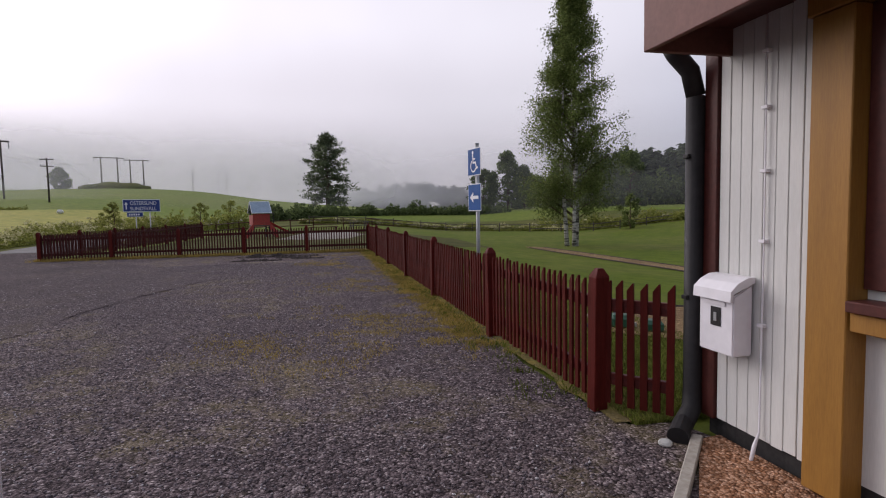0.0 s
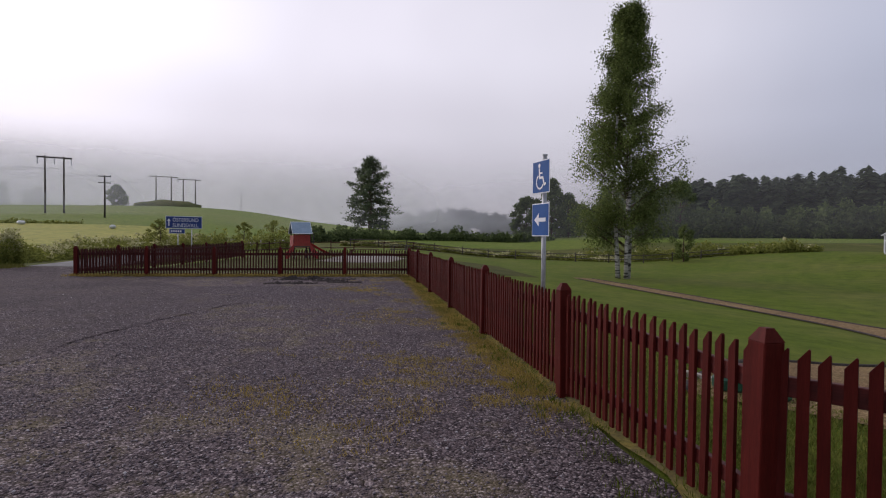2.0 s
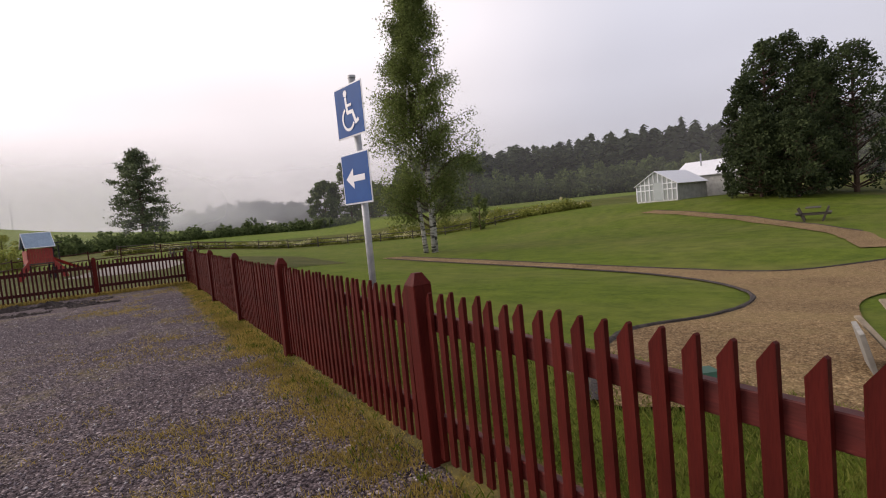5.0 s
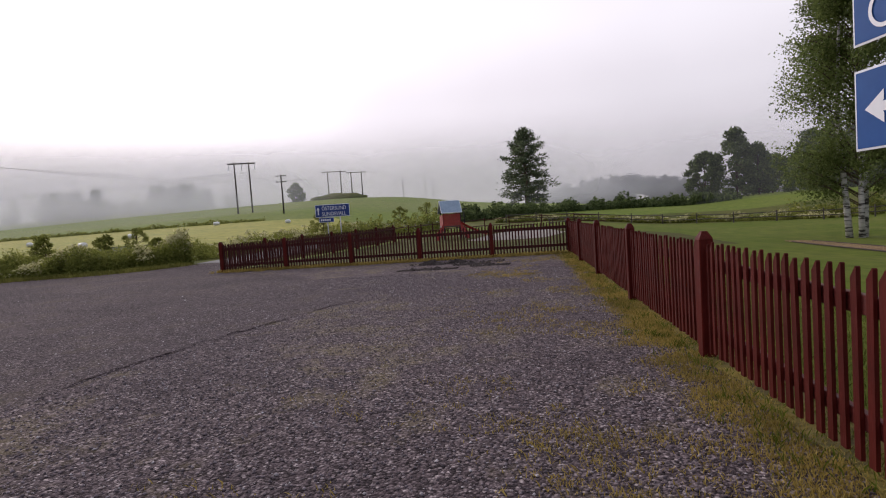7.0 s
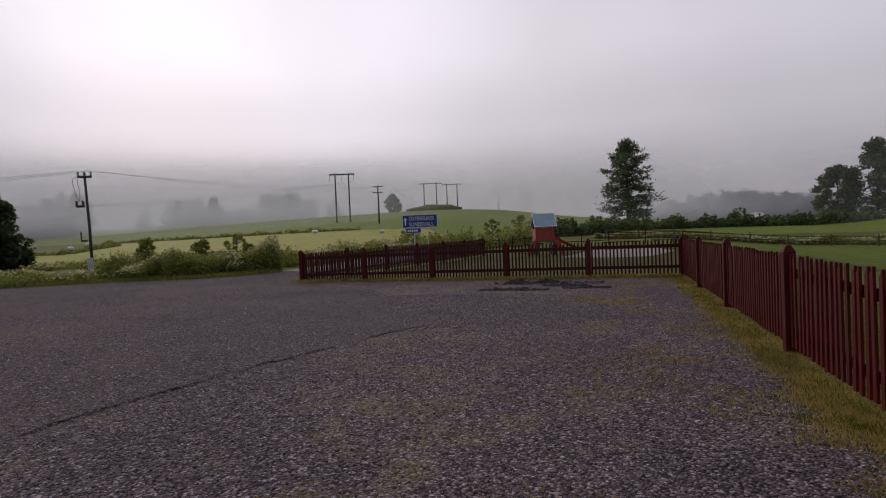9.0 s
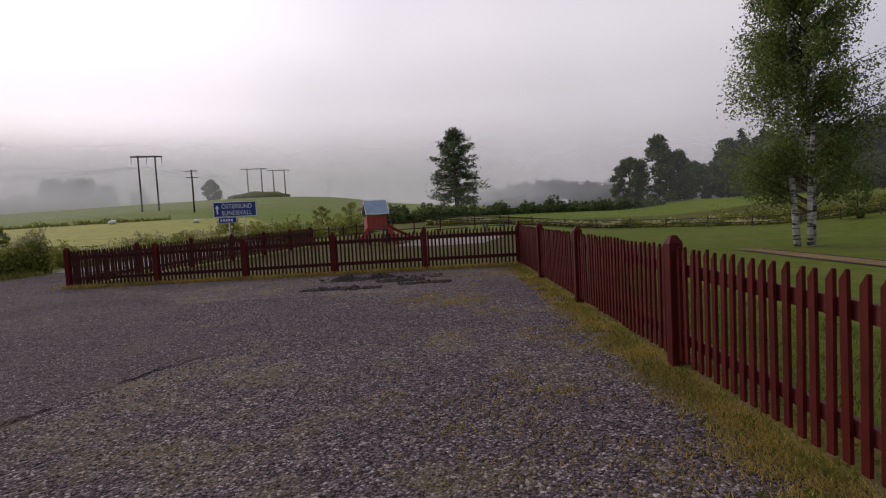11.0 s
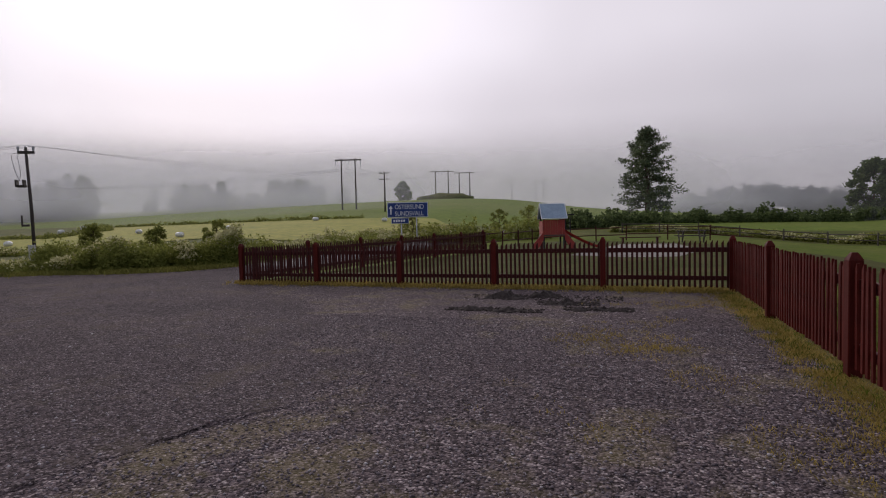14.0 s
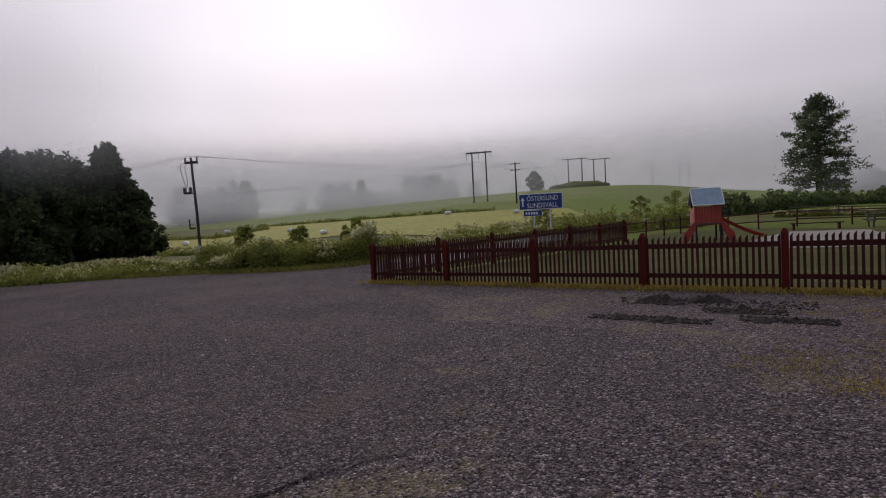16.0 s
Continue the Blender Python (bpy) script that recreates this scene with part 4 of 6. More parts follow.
# ---- playground ----
def playhouse():
    p = empty("playhouse", pose(-6.2, 37.6, ground_z(-6.2, 37.6), 0, 0, 18) @ Matrix.Scale(0.87, 4), "red wooden playhouse tower with a pale blue roof and slide", "playhouse")
    for x in (-0.62, 0.62):
        for y in (-0.6, 0.6):
            part("post", boxes((x - 0.05, x + 0.05, y - 0.05, y + 0.05, -0.1, 2.25), bevel=0.008), M_BLACK, p)
    part("platform", boxes((-0.72, 0.72, -0.7, 0.7, 0.98, 1.06), bevel=0.006), M_RAILWOOD, p)
    for k in range(9):
        x = -0.66 + k * 0.147
        part("panel", boxes((x, x + 0.138, -0.68, -0.655, 0.95, 1.98), bevel=0.004), M_TOYRED, p)
    for k in range(9):
        y = -0.64 + k * 0.145
        part("panel", boxes((-0.70, -0.675, y, y + 0.136, 0.95, 1.9), bevel=0.004), M_TOYRED, p)
    # roof: two slopes
    for s, name in ((-1, "roof"), (1, "roof")):
        bm = bmesh.new()
        box(bm, -0.78, 0.78, -0.62, 0.62, -0.02, 0.02, 0.01)
        r = part(name, bm, M_ROOFBLUE, p, "pale blue roof sheet with white edge", at=pose(0, s * 0.42, 2.52, -s * 48, 0, 0))
        part("edge", boxes((-0.80, 0.80, -0.65, -0.615, -0.025, 0.025), (-0.80, 0.80, 0.615, 0.65, -0.025, 0.025), (-0.805, -0.775, -0.62, 0.62, -0.024, 0.024), (0.775, 0.805, -0.62, 0.62, -0.024, 0.024)), M_SIGNWHITE, r)
    # splayed red braces
    for x0, x1, y in ((-0.66, -1.35, -0.72), (0.66, 1.35, -0.72)):
        bm = bmesh.new()
        q = [(x0, 1.25), (x0, 0.75), (x1 * 0.8, 0.02), (x1, 0.02), (x1 * 0.95, 0.5)]
        a = [bm.verts.new((x, y, z)) for x, z in q]
        b = [bm.verts.new((x, y + 0.05, z)) for x, z in q]
        bm.faces.new(a), bm.faces.new(b)
        for k in range(5):
            bm.faces.new((a[k], a[(k + 1) % 5], b[(k + 1) % 5], b[k]))
        part("side_board", bm, M_TOYRED, p)
    bm = bmesh.new()
    prev = None
    for k in range(9):
        t = k / 8
        x, z = 0.7 + 2.1 * t, 1.05 * (1 - t) ** 1.25 + 0.18
        row = [bm.verts.new((x, yy, z + dz)) for yy, dz in ((-0.3, 0.16), (-0.26, 0.0), (0.2, 0.0), (0.24, 0.16))]
        if prev:
            for i in range(3):
                bm.faces.new((prev[i], prev[i + 1], row[i + 1], row[i]))
        prev = row
    bmesh.ops.solidify(bm, geom=bm.faces, thickness=0.02)
    part("slide", bm, M_TOYRED, p, "faded red slide")
    for x in (0.95, 1.25):
        part("ladder_post", boxes((x - 0.035, x + 0.035, 0.55, 0.62, -0.1, 2.1), bevel=0.006), M_BLACK, p)
    for k in range(5):
        part("rung", boxes((0.95, 1.25, 0.57, 0.6, 0.35 + 0.35 * k, 0.39 + 0.35 * k), bevel=0.004), M_BLACK, p)
    part("beam", boxes((0.6, 1.5, 0.52, 0.6, 2.25, 2.33), bevel=0.006), M_BLACK, p)


playhouse()
sandpit = sheet("sandpit", wavy([(-4.8, 33.8), (-2.6, 32.2), (-0.2, 32.6), (1.4, 38), (0.5, 44.2), (-2.8, 44.0), (-4.2, 38)], 0.12, 66), M_SAND, 0.03, "pale sand area on the playground", "sand", 2.0)
bench = empty("bench", pose(-1.6, 45.6, ground_z(-1.6, 45.6), 0, 0, 14), "low dark timber bench by the sand", "bench")
part("seat", boxes((-1.3, 1.3, -0.16, 0.16, 0.36, 0.42), bevel=0.01), M_REDDARK, bench)
for x in (-1.1, 1.1):
    part("leg", boxes((x - 0.05, x + 0.05, -0.14, 0.14, -0.05, 0.36), bevel=0.006), M_REDDARK, bench)


# ---- power lines ----
def timber_pole(name, x, y, h, r, label, arm, group, arms=1, yaw=0.0):
    p = empty(name, pose(x, y, ground_z(x, y), 0, 0, yaw), label, "power pole", group)
    part("pole", tube(bmesh.new(), [(0, 0, -0.5), (0.03, 0, h * 0.5), (0, 0, h)], [r, r * 0.9, r * 0.75], 9), M_TIMBER, p, smooth=True)
    for k in range(arms):
        z = h - 0.3 - 1.1 * k
        part("crossarm", boxes((-arm, arm, -0.06, 0.06, z, z + 0.13), bevel=0.01), M_TIMBER, p)
        for s in (-0.9, 0, 0.9):
            part("insulator", tube(bmesh.new(), [(s * arm, 0, z + 0.12), (s * arm, 0, z + 0.34)], [0.05, 0.06], 8), M_STEEL, p)
    return p


def h_frame(x, y, h, gap, r, yaw):
    p = empty("twin_pole_pylon", pose(x, y, ground_z(x, y), 0, 0, yaw), "twin timber pole pylon with a crossarm in the misty field", "power pole", "twin pole pylons")
    for s in (-1, 1):
        part("pole", tube(bmesh.new(), [(s * gap / 2, 0, -0.5), (s * gap / 2, 0, h)], [r, r * 0.75], 9), M_TIMBER, p, smooth=True)
    part("crossarm", boxes((-gap * 0.95, gap * 0.95, -0.1, 0.1, h - 0.42, h - 0.16), bevel=0.02), M_TIMBER, p)
    for s in (-0.9, 0, 0.9):
        part("insulator", tube(bmesh.new(), [(s * gap, 0, h - 0.42), (s * gap, 0, h - 1.5)], [0.07, 0.07], 7), M_STEEL, p)
    return p


h_frame(-56.5, 106.4, 10.3, 2.8, 0.17, 20)
h_frame(-62.8, 182, 9.8, 4.3, 0.24, 16)
h_frame(-61.3, 203.3, 11.0, 3.9, 0.24, 14)
h_frame(-45.4, 278.5, 12.4, 3.8, 0.26, 10)
timber_pole("power_pole", -48.5, 227, 8.6, 0.22, "single timber power pole in the far field", 0.9, "power poles")
timber_pole("power_pole", -44.5, 97.8, 7.2, 0.15, "timber power pole with two crossarms in the field", 0.95, "power poles", 2, 15)
NP = (-29.5, 25.9)
near_pole = timber_pole("power_pole", NP[0], NP[1], 5.8, 0.08, "leaning timber power pole with switch gear beside the weeds", 0.34, "power poles", 1, 40)
near_pole.matrix_basis = pose(NP[0], NP[1], ground_z(*NP), 0, -1.5, 40)
gear = part("switch_box", boxes((-0.5, -0.12, -0.2, 0.2, 3.9, 4.0), (-0.5, -0.44, -0.2, 0.2, 3.9, 4.25), (-0.2, -0.14, -0.2, 0.2, 3.9, 4.25), bevel=0.01), M_TIMBER, near_pole, "dark switch frame")
part("bracket", boxes((-0.42, -0.1, -0.05, 0.05, 2.0, 2.1), (-0.42, -0.36, -0.05, 0.05, 2.0, 2.55), bevel=0.01), M_TIMBER, near_pole)
part("cabinet", boxes((-0.18, 0.1, -0.22, -0.13, 0.3, 1.1), bevel=0.01), M_PALEGREY, near_pole, "grey meter cabinet")
for dx in (-0.35, -0.6):
    part("loop_cable", tube(bmesh.new(), [(-0.1, 0, 5.6), (dx * 0.9, 0, 5.5), (dx, 0, 5.3), (dx * 0.8, 0, 4.6), (-0.35, 0, 4.2)], [0.012] * 5, 5), M_WIRE, near_pole)


def wire(name, a, b, sag, r, label, parent=None):
    pts = []
    for k in range(13):
        t = k / 12
        q = Vector(a).lerp(Vector(b), t)
        q.z -= sag * 4 * t * (1 - t)
        pts.append(q)
    ob = new(name, finish(tube(bmesh.new(), pts, [r] * 13, 5), name, M_WIRE))
    return tagged(ob, label, "cable", "overhead lines")


for k, s in enumerate((-0.38, 0.0, 0.38)):
    wire("overhead_line", (NP[0] + s * 0.7, NP[1] + s * 0.6, 5.9), (-44.5 + s * 2, 97.8, 4.3 + 7.1), 0.5 + 0.3 * k, 0.006, "thin overhead line between timber poles")
    wire("overhead_line", (NP[0] + s * 0.7, NP[1] + s * 0.6, 5.9), (-120, 22 + s * 3, 7.5 + 0.5 * k), 0.5 + 0.3 * k, 0.006, "thin overhead line between timber poles")
for k in range(3):
    wire("overhead_line", (-56.5 + 2.6 * (k - 1), 106.4, 13.6), (-150, 70 + 3 * k, 11.0 + 1.6 * k), 1.4 + 0.9 * k, 0.013, "thin high overhead line in the mist")
for a, b in (((-56.5, 106.4, 13.4), (-62.8, 182, 19.6)), ((-61.3, 203.3, 23), (-45.4, 278.5, 24))):
    for s in (-2.6, 0, 2.6):
        wire("overhead_line", (a[0] + s, a[1], a[2]), (b[0] + s * 1.5, b[1], b[2]), 2.0, 0.014, "thin high overhead line in the mist")


# ---- trees ----
def birch():
    r = np.random.default_rng(21)
    bx, by = 15.5, 31.8
    t = empty("birch", pose(bx, by, ground_z(bx, by)), "tall birch with slender white trunks and hanging green leaves", "tree")
    H = 18.6
    part("trunk", tube(bmesh.new(), [(0.25, 0, -0.2), (0.35, 0, 2.5), (0.2, 0.1, 7), (0.0, 0, 12), (-0.1, 0, H - 1)], [0.21, 0.17, 0.13, 0.08, 0.02], 10), M_BIRCHBARK, t, "white birch bark", smooth=True)
    part("trunk", tube(bmesh.new(), [(-0.35, 0.1, -0.2), (-0.5, 0.1, 2.2), (-0.75, 0.2, 6), (-0.7, 0, 10), (-0.5, 0, 13.5)], [0.17, 0.14, 0.11, 0.07, 0.02], 10), M_BIRCHBARK, t, "white birch bark", smooth=True)
    part("trunk", tube(bmesh.new(), [(0.0, -0.3, -0.2), (-0.05, -0.4, 2.4), (0.1, -0.5, 6), (0.2, -0.4, 9.5)], [0.15, 0.12, 0.09, 0.03], 10), M_BIRCHBARK, t, "white birch bark", smooth=True)
    bm = bmesh.new()
    cen = []
    for k in range(235):
        z = 2.6 + (H - 3.1) * r.uniform(0, 1) ** 0.85
        u = (z - 1.5) / (H - 1.5)
        reach = 3.75 * min(1.0, 0.72 + 0.9 * u) * (1 - max(0.0, (u - 0.34) / 0.66) ** 1.15 * 0.84)
        reach *= r.uniform(0.5, 1.1)
        a = r.uniform(0, math.tau)
        z0 = max(1.6, z - reach * 0.55)
        base = Vector((0.1, 0, z0))
        tip = Vector((math.cos(a) * reach, math.sin(a) * reach, z + 0.1))
        mid = base.lerp(tip, 0.6) + Vector((0, 0, 0.25))
        tube(bm, [base, mid, tip], [0.035, 0.02, 0.006], 5)
        for q in range(9):
            s = 0.35 + 0.65 * q / 8
            c = base.lerp(tip, s) + Vector((0, 0, 0.2 * math.sin(s * 3)))
            hang = r.uniform(0.4, 1.5)
            for j in range(40):
                cen.append((c.x, c.y, c.z - hang * j / 40 * s))
    part("branchwork", bm, M_BARK, t)
    v, f = leaf_quads(r, np.array(cen), 0.24, 0.074, 1.0, 0.5)
    part("crown", mesh_np("crown", v, f, M_LEAF_BIRCH), M_LEAF_BIRCH, t)


birch()


def scots_pine():
    r = np.random.default_rng(5)
    px, py = 0.2, 108.0
    t = empty("pine", pose(px, py, ground_z(px, py)), "lone dark pine with layered open branches at the field edge", "tree")
    H = 15.3
    part("trunk", tube(bmesh.new(), [(0, 0, -0.3), (0.1, 0, 5), (-0.1, 0.1, 10), (0, 0, H - 0.6)], [0.42, 0.33, 0.2, 0.04], 10), M_BARK, t, smooth=True)
    bm = bmesh.new()
    cen = []
    for k in range(84):
        u = (k + r.uniform(0, 1)) / 84
        z = 1.6 + (H - 2.0) * u
        full = 0.62 + 0.38 * math.sin(math.pi * min(1, u / 0.75)) if u < 0.4 else (1 - (u - 0.4) / 0.6) ** 0.8
        reach = (5.9 * full + 0.4) * r.uniform(0.45, 1.08)
        a = k * 2.4 + r.uniform(-0.5, 0.5)
        rise = 0.55 * u - 0.2 + r.uniform(-0.08, 0.08)
        base = Vector((0, 0, z))
        tip = Vector((math.cos(a) * reach, math.sin(a) * reach, z + reach * rise))
        bow = base.lerp(tip, 0.55) + Vector((0, 0, 0.1 * reach * (0.5 if u < 0.35 else -0.4)))
        tube(bm, [base, bow, tip], [0.1, 0.06, 0.015], 5)
        side = Vector((-math.sin(a), math.cos(a), 0))
        for q in range(7 + int(reach * 2.4)):
            s = r.uniform(0.32, 1.02)
            c = base.lerp(bow, s / 0.55) if s < 0.55 else bow.lerp(tip, (s - 0.55) / 0.45)
            c = c + side * r.normal(0, 0.42) * (1.25 - s) + Vector((0, 0, r.normal(0.05, 0.3)))
            for j in range(12):
                o = r.normal(size=3) * np.array([0.3, 0.3, 0.1])
                cen.append((c.x + o[0], c.y + o[1], c.z + o[2] + 0.1))
    part("branchwork", bm, M_BARK, t)
    v, f = leaf_quads(r, np.array(cen), 0.16, 0.19, 0.6)
    part("crown", mesh_np("crown", v, f, M_LEAF_PINE), M_LEAF_PINE, t)


scots_pine()


def broadleaf(x, y, h, w, label, seed, mat, n=30, leaves=150, size=0.26, low=0.05, group="", name="tree"):
    """A trunk with limbs and a crown of many small clumps, uneven in outline."""
    r = np.random.default_rng(seed)
    t = empty(name, pose(x, y, ground_z(x, y)), label, "tree", group)
    bm = tube(bmesh.new(), [(0, 0, -0.3), (r.uniform(-0.2, 0.2), 0, h * 0.45), (0, 0, h * 0.85)], [h * 0.018, h * 0.013, 0.03], 8)
    cen = []
    for k in range(n):
        u = ((k + r.uniform(0, 1)) / n) ** 0.9
        z = h * (low + (0.97 - low) * u)
        reach = w * (1 - max(0, (u - 0.45) / 0.55) ** 1.8 * 0.85) * min(1, 0.75 + u) * r.uniform(0.35, 1.08)
        a = k * 2.4 + r.uniform(-0.6, 0.6)
        c = np.array([math.cos(a) * reach, math.sin(a) * reach, z])
        tube(bm, [(0, 0, max(0.3, z - reach * 0.5)), tuple(c)], [h * 0.006, 0.02], 5)
        rad = w * r.uniform(0.16, 0.3)
        d = r.normal(size=(leaves, 3))
        d /= np.linalg.norm(d, axis=1)[:, None]
        cen.append(c + d * rad * r.uniform(0.5, 1.0, (leaves, 1)) * np.array([1, 1, 0.8]))
    part("trunk", bm, M_BARK, t)
    v, f = leaf_quads(r, np.concatenate(cen), size * 0.6, size)
    v[:, 2] = np.maximum(v[:, 2], 0.02)
    part("crown", mesh_np("crown", v, f, mat), mat, t)
    return t


def conifer_data(r, h, w, levels, k, kind):
    """Layers of boughs: a pointed spruce, a pine with a bare stem, or a full rounded tree."""
    vs, fs = [], []
    for i in range(levels):
        u = i / levels
        if kind == "spruce":
            z = h * (0.06 + 0.92 * u)
            rad = w * (1 - u) ** 0.75 + 0.05
        elif kind == "pine":
            z = h * (0.40 + 0.56 * u)
            rad = w * (0.25 + 0.75 * math.sin(math.pi * (0.12 + 0.83 * u) ** 0.8)) * r.uniform(0.6, 1.1)
        else:
            z = h * (0.03 + 0.85 * u)
            rad = w * (0.35 + 0.75 * math.sin(math.pi * (0.2 + 0.75 * u)))
        for j in range(k):
            a = r.uniform(0, math.tau)
            rr = rad * r.uniform(0.6, 1.15)
            ca, sa = math.cos(a), math.sin(a)
            wd = rr * 0.42
            n = len(vs)
            dz = rr * r.uniform(0.1, 0.5)
            vs += [(0, 0, z + 0.03 * h), (ca * rr * 0.6 - sa * wd, sa * rr * 0.6 + ca * wd, z - dz * 0.5), (ca * rr, sa * rr, z - dz), (ca * rr * 0.6 + sa * wd, sa * rr * 0.6 - ca * wd, z - dz * 0.5)]
            fs.append((n, n + 1, n + 2, n + 3))
    return np.array(vs), np.array(fs)


def forest(name, spots, label, seed, mat, levels=26, k=6):
    """Far wood: conifers joined in one mesh."""
    r = np.random.default_rng(seed)
    kinds = [conifer_data(r, 1.0, 0.17, levels, k, q) for q in ("spruce", "pine", "pine", "spruce", "round", "pine", "pine")]
    V, F, n = [], [], 0
    for x, y, h, fat in spots:
        v, f = kinds[r.integers(7)]
        a = r.uniform(0, math.tau)
        q = v * np.array([h * fat, h * fat, h])
        q = np.c_[q[:, 0] * math.cos(a) - q[:, 1] * math.sin(a) + x, q[:, 0] * math.sin(a) + q[:, 1] * math.cos(a) + y, q[:, 2] + ground_z(x, y) - 0.2]
        V.append(q)
        F.append(f + n)
        n += len(q)
    ob = new(name, mesh_np(name, np.concatenate(V), np.concatenate(F), mat))
    return tagged(ob, label, "trees", kind="stuff")


r_ = np.random.default_rng(31)
spots = []
for k in range(640):
    s = k / 640
    a = radians(26 + 52 * s)
    d = r_.uniform(150, 200)
    spots.append((-1.7 + math.sin(a) * d, -1 + math.cos(a) * d, r_.uniform(11.0, 16.2) * (1 + 0.16 * s) + (d - 150) * 0.05 + r_.normal(0, 0.6), r_.uniform(0.8, 1.5)))
forest("spruce_forest", spots, "dense dark spruce forest edge behind the lawn", 32, M_LEAF_SPRUCE)
spots = []
for k in range(170):
    a = radians(1.5 + 26 * k / 170 + r_.uniform(-0.5, 0.5))
    d = r_.uniform(350, 430)
    spots.append((math.sin(a) * d, math.cos(a) * d, r_.uniform(14, 19) * (0.75 + 0.4 * math.sin(a * 9) ** 2), r_.uniform(1.8, 3.0)))
forest("distant_wood", spots, "far wooded ridge fading into mist", 33, M_LEAF_SPRUCE, 16, 5)


def leafy_wood(name, trees, label, seed, mat, leaves=420, size=0.55):
    """Far rounded trees, joined: (x, y, height, half width)."""
    r = np.random.default_rng(seed)
    cen = []
    for x, y, h, w in trees:
        lobes = 9
        for k in range(lobes):
            u = (k + 0.5) / lobes
            a = r.uniform(0, math.tau)
            rr = w * 0.6 * (1 - u * 0.75)
            c = np.array([x + math.cos(a) * rr, y + math.sin(a) * rr, ground_z(x, y) + h * (0.1 + 0.8 * u)])
            e = r.normal(size=(leaves // lobes, 3))
            e /= np.linalg.norm(e, axis=1)[:, None]
            cen.append(c + e * np.array([w * 0.45, w * 0.45, h * 0.15]) * r.uniform(0.5, 1.1, (len(e), 1)))
    v, f = leaf_quads(r, np.concatenate(cen), size * 0.5, size)
    ob = new(name, mesh_np(name, v, f, mat))
    return tagged(ob, label, "trees", kind="stuff")


edge = []
for k in range(110):
    a = radians(24 + 50 * k / 110 + r_.uniform(-0.4, 0.4))
    d = r_.uniform(138, 148)
    edge.append((-1.7 + math.sin(a) * d, -1 + math.cos(a) * d, r_.uniform(5.0, 9.0), r_.uniform(1.8, 2.8)))
leafy_wood("forest_edge", edge, "leafy young trees along the forest edge", 36, M_LEAF_DARK, 300, 0.5)
wood = []
for cx, cy, n, spread, hh in ((-122, 88, 24, 7, 9), (-139, 70, 20, 10, 10), (-106, 116, 22, 6, 6), (-96, 124, 10, 5, 5), (-88.5, 130, 22, 3.6, 7), (-84, 134, 12, 3, 6.5), (-76, 138, 4, 1.5, 5), (-145, 50, 16, 10, 11)):
    for k in range(n):
        wood.append((cx * 1.22 + r_.normal(0, spread), cy * 1.22 + r_.normal(0, spread * 0.5), hh * r_.uniform(0.4, 1.3), hh * r_.uniform(0.2, 0.36)))
leafy_wood("misty_wood", wood, "wooded hillside almost lost in mist", 34, M_LEAF_DARK)

for x, y, h, w, sd in ((45.6, 28.3, 9.9, 2.3, 41), (48.1, 28.1, 13.1, 2.6, 42), (50.7, 27.5, 13.7, 2.8, 43), (44.2, 26.6, 7.4, 2.6, 48), (48.8, 24.6, 10.5, 3.2, 44), (53.5, 26.4, 13.1, 3.0, 45), (44.6, 23.9, 6.7, 3.0, 46), (50.9, 22.6, 11.8, 3.6, 47)):
    broadleaf(x, y, h * 1.04, w, "dark leafy tree in the group beside the greenhouse", sd, M_LEAF_GROVE, 80, 110, 0.14, 0.05, "trees by the greenhouse")
for x, y, h, w, sd in ((38.5, 109, 12.6, 3.8, 51), (33.5, 110.5, 9.0, 3.6, 52), (42, 108, 9.0, 3.4, 53), (49, 104, 10.5, 3.0, 54), (55, 100, 9.0, 4.0, 55), (46, 112, 7, 4, 56), (60, 96, 11, 4, 57)):
    broadleaf(x, y, h, w, "dark green tree at the meadow edge", sd, M_LEAF_DARK, 46, 130, 0.27, 0.04, "trees at the meadow edge")
for x, y, h, w, sd in ((-41.9, 27.5, 8.2, 1.4, 61), (-42.0, 28.3, 5.7, 2.4, 62), (-43.3, 25.5, 7.1, 2.9, 63), (-44.5, 22.4, 6.5, 3.1, 64), (-46.4, 18.6, 6.2, 3.1, 65), (-36.8, 18.4, 5.9, 2.6, 161), (-38.3, 20.5, 6.5, 2.7, 162), (-40.4, 22.7, 6.9, 2.7, 163), (-37.1, 15.5, 5.9, 2.6, 164), (-42.0, 24.3, 5.2, 2.7, 66), (-41.1, 26.7, 4.6, 2.8, 67), (-48.9, 14.9, 6.5, 3.1, 68), (-44.5, 27.9, 6.8, 2.8, 69)):
    broadleaf(x, y, h, w, "dense dark leafy tree in the wood by the hay field", sd, M_LEAF_GROVE, 56, 150, 0.19, 0.02, "trees by the hay field")
broadleaf(-140, 114, 10.5, 3.2, "misty tree standing beyond the hay field", 71, M_LEAF_DARK, 34, 100, 0.45, 0.02)
broadleaf(-67.2, 158.8, 5.4, 2.4, "round clipped looking tree on the misty hill", 72, M_LEAF_DARK, 44, 130, 0.22, 0.02)
broadleaf(30.5, 48.5, 3.6, 1.3, "small green tree beyond the lawn", 73, M_LEAF_BIRCH, 16, 80, 0.14, 0.03)
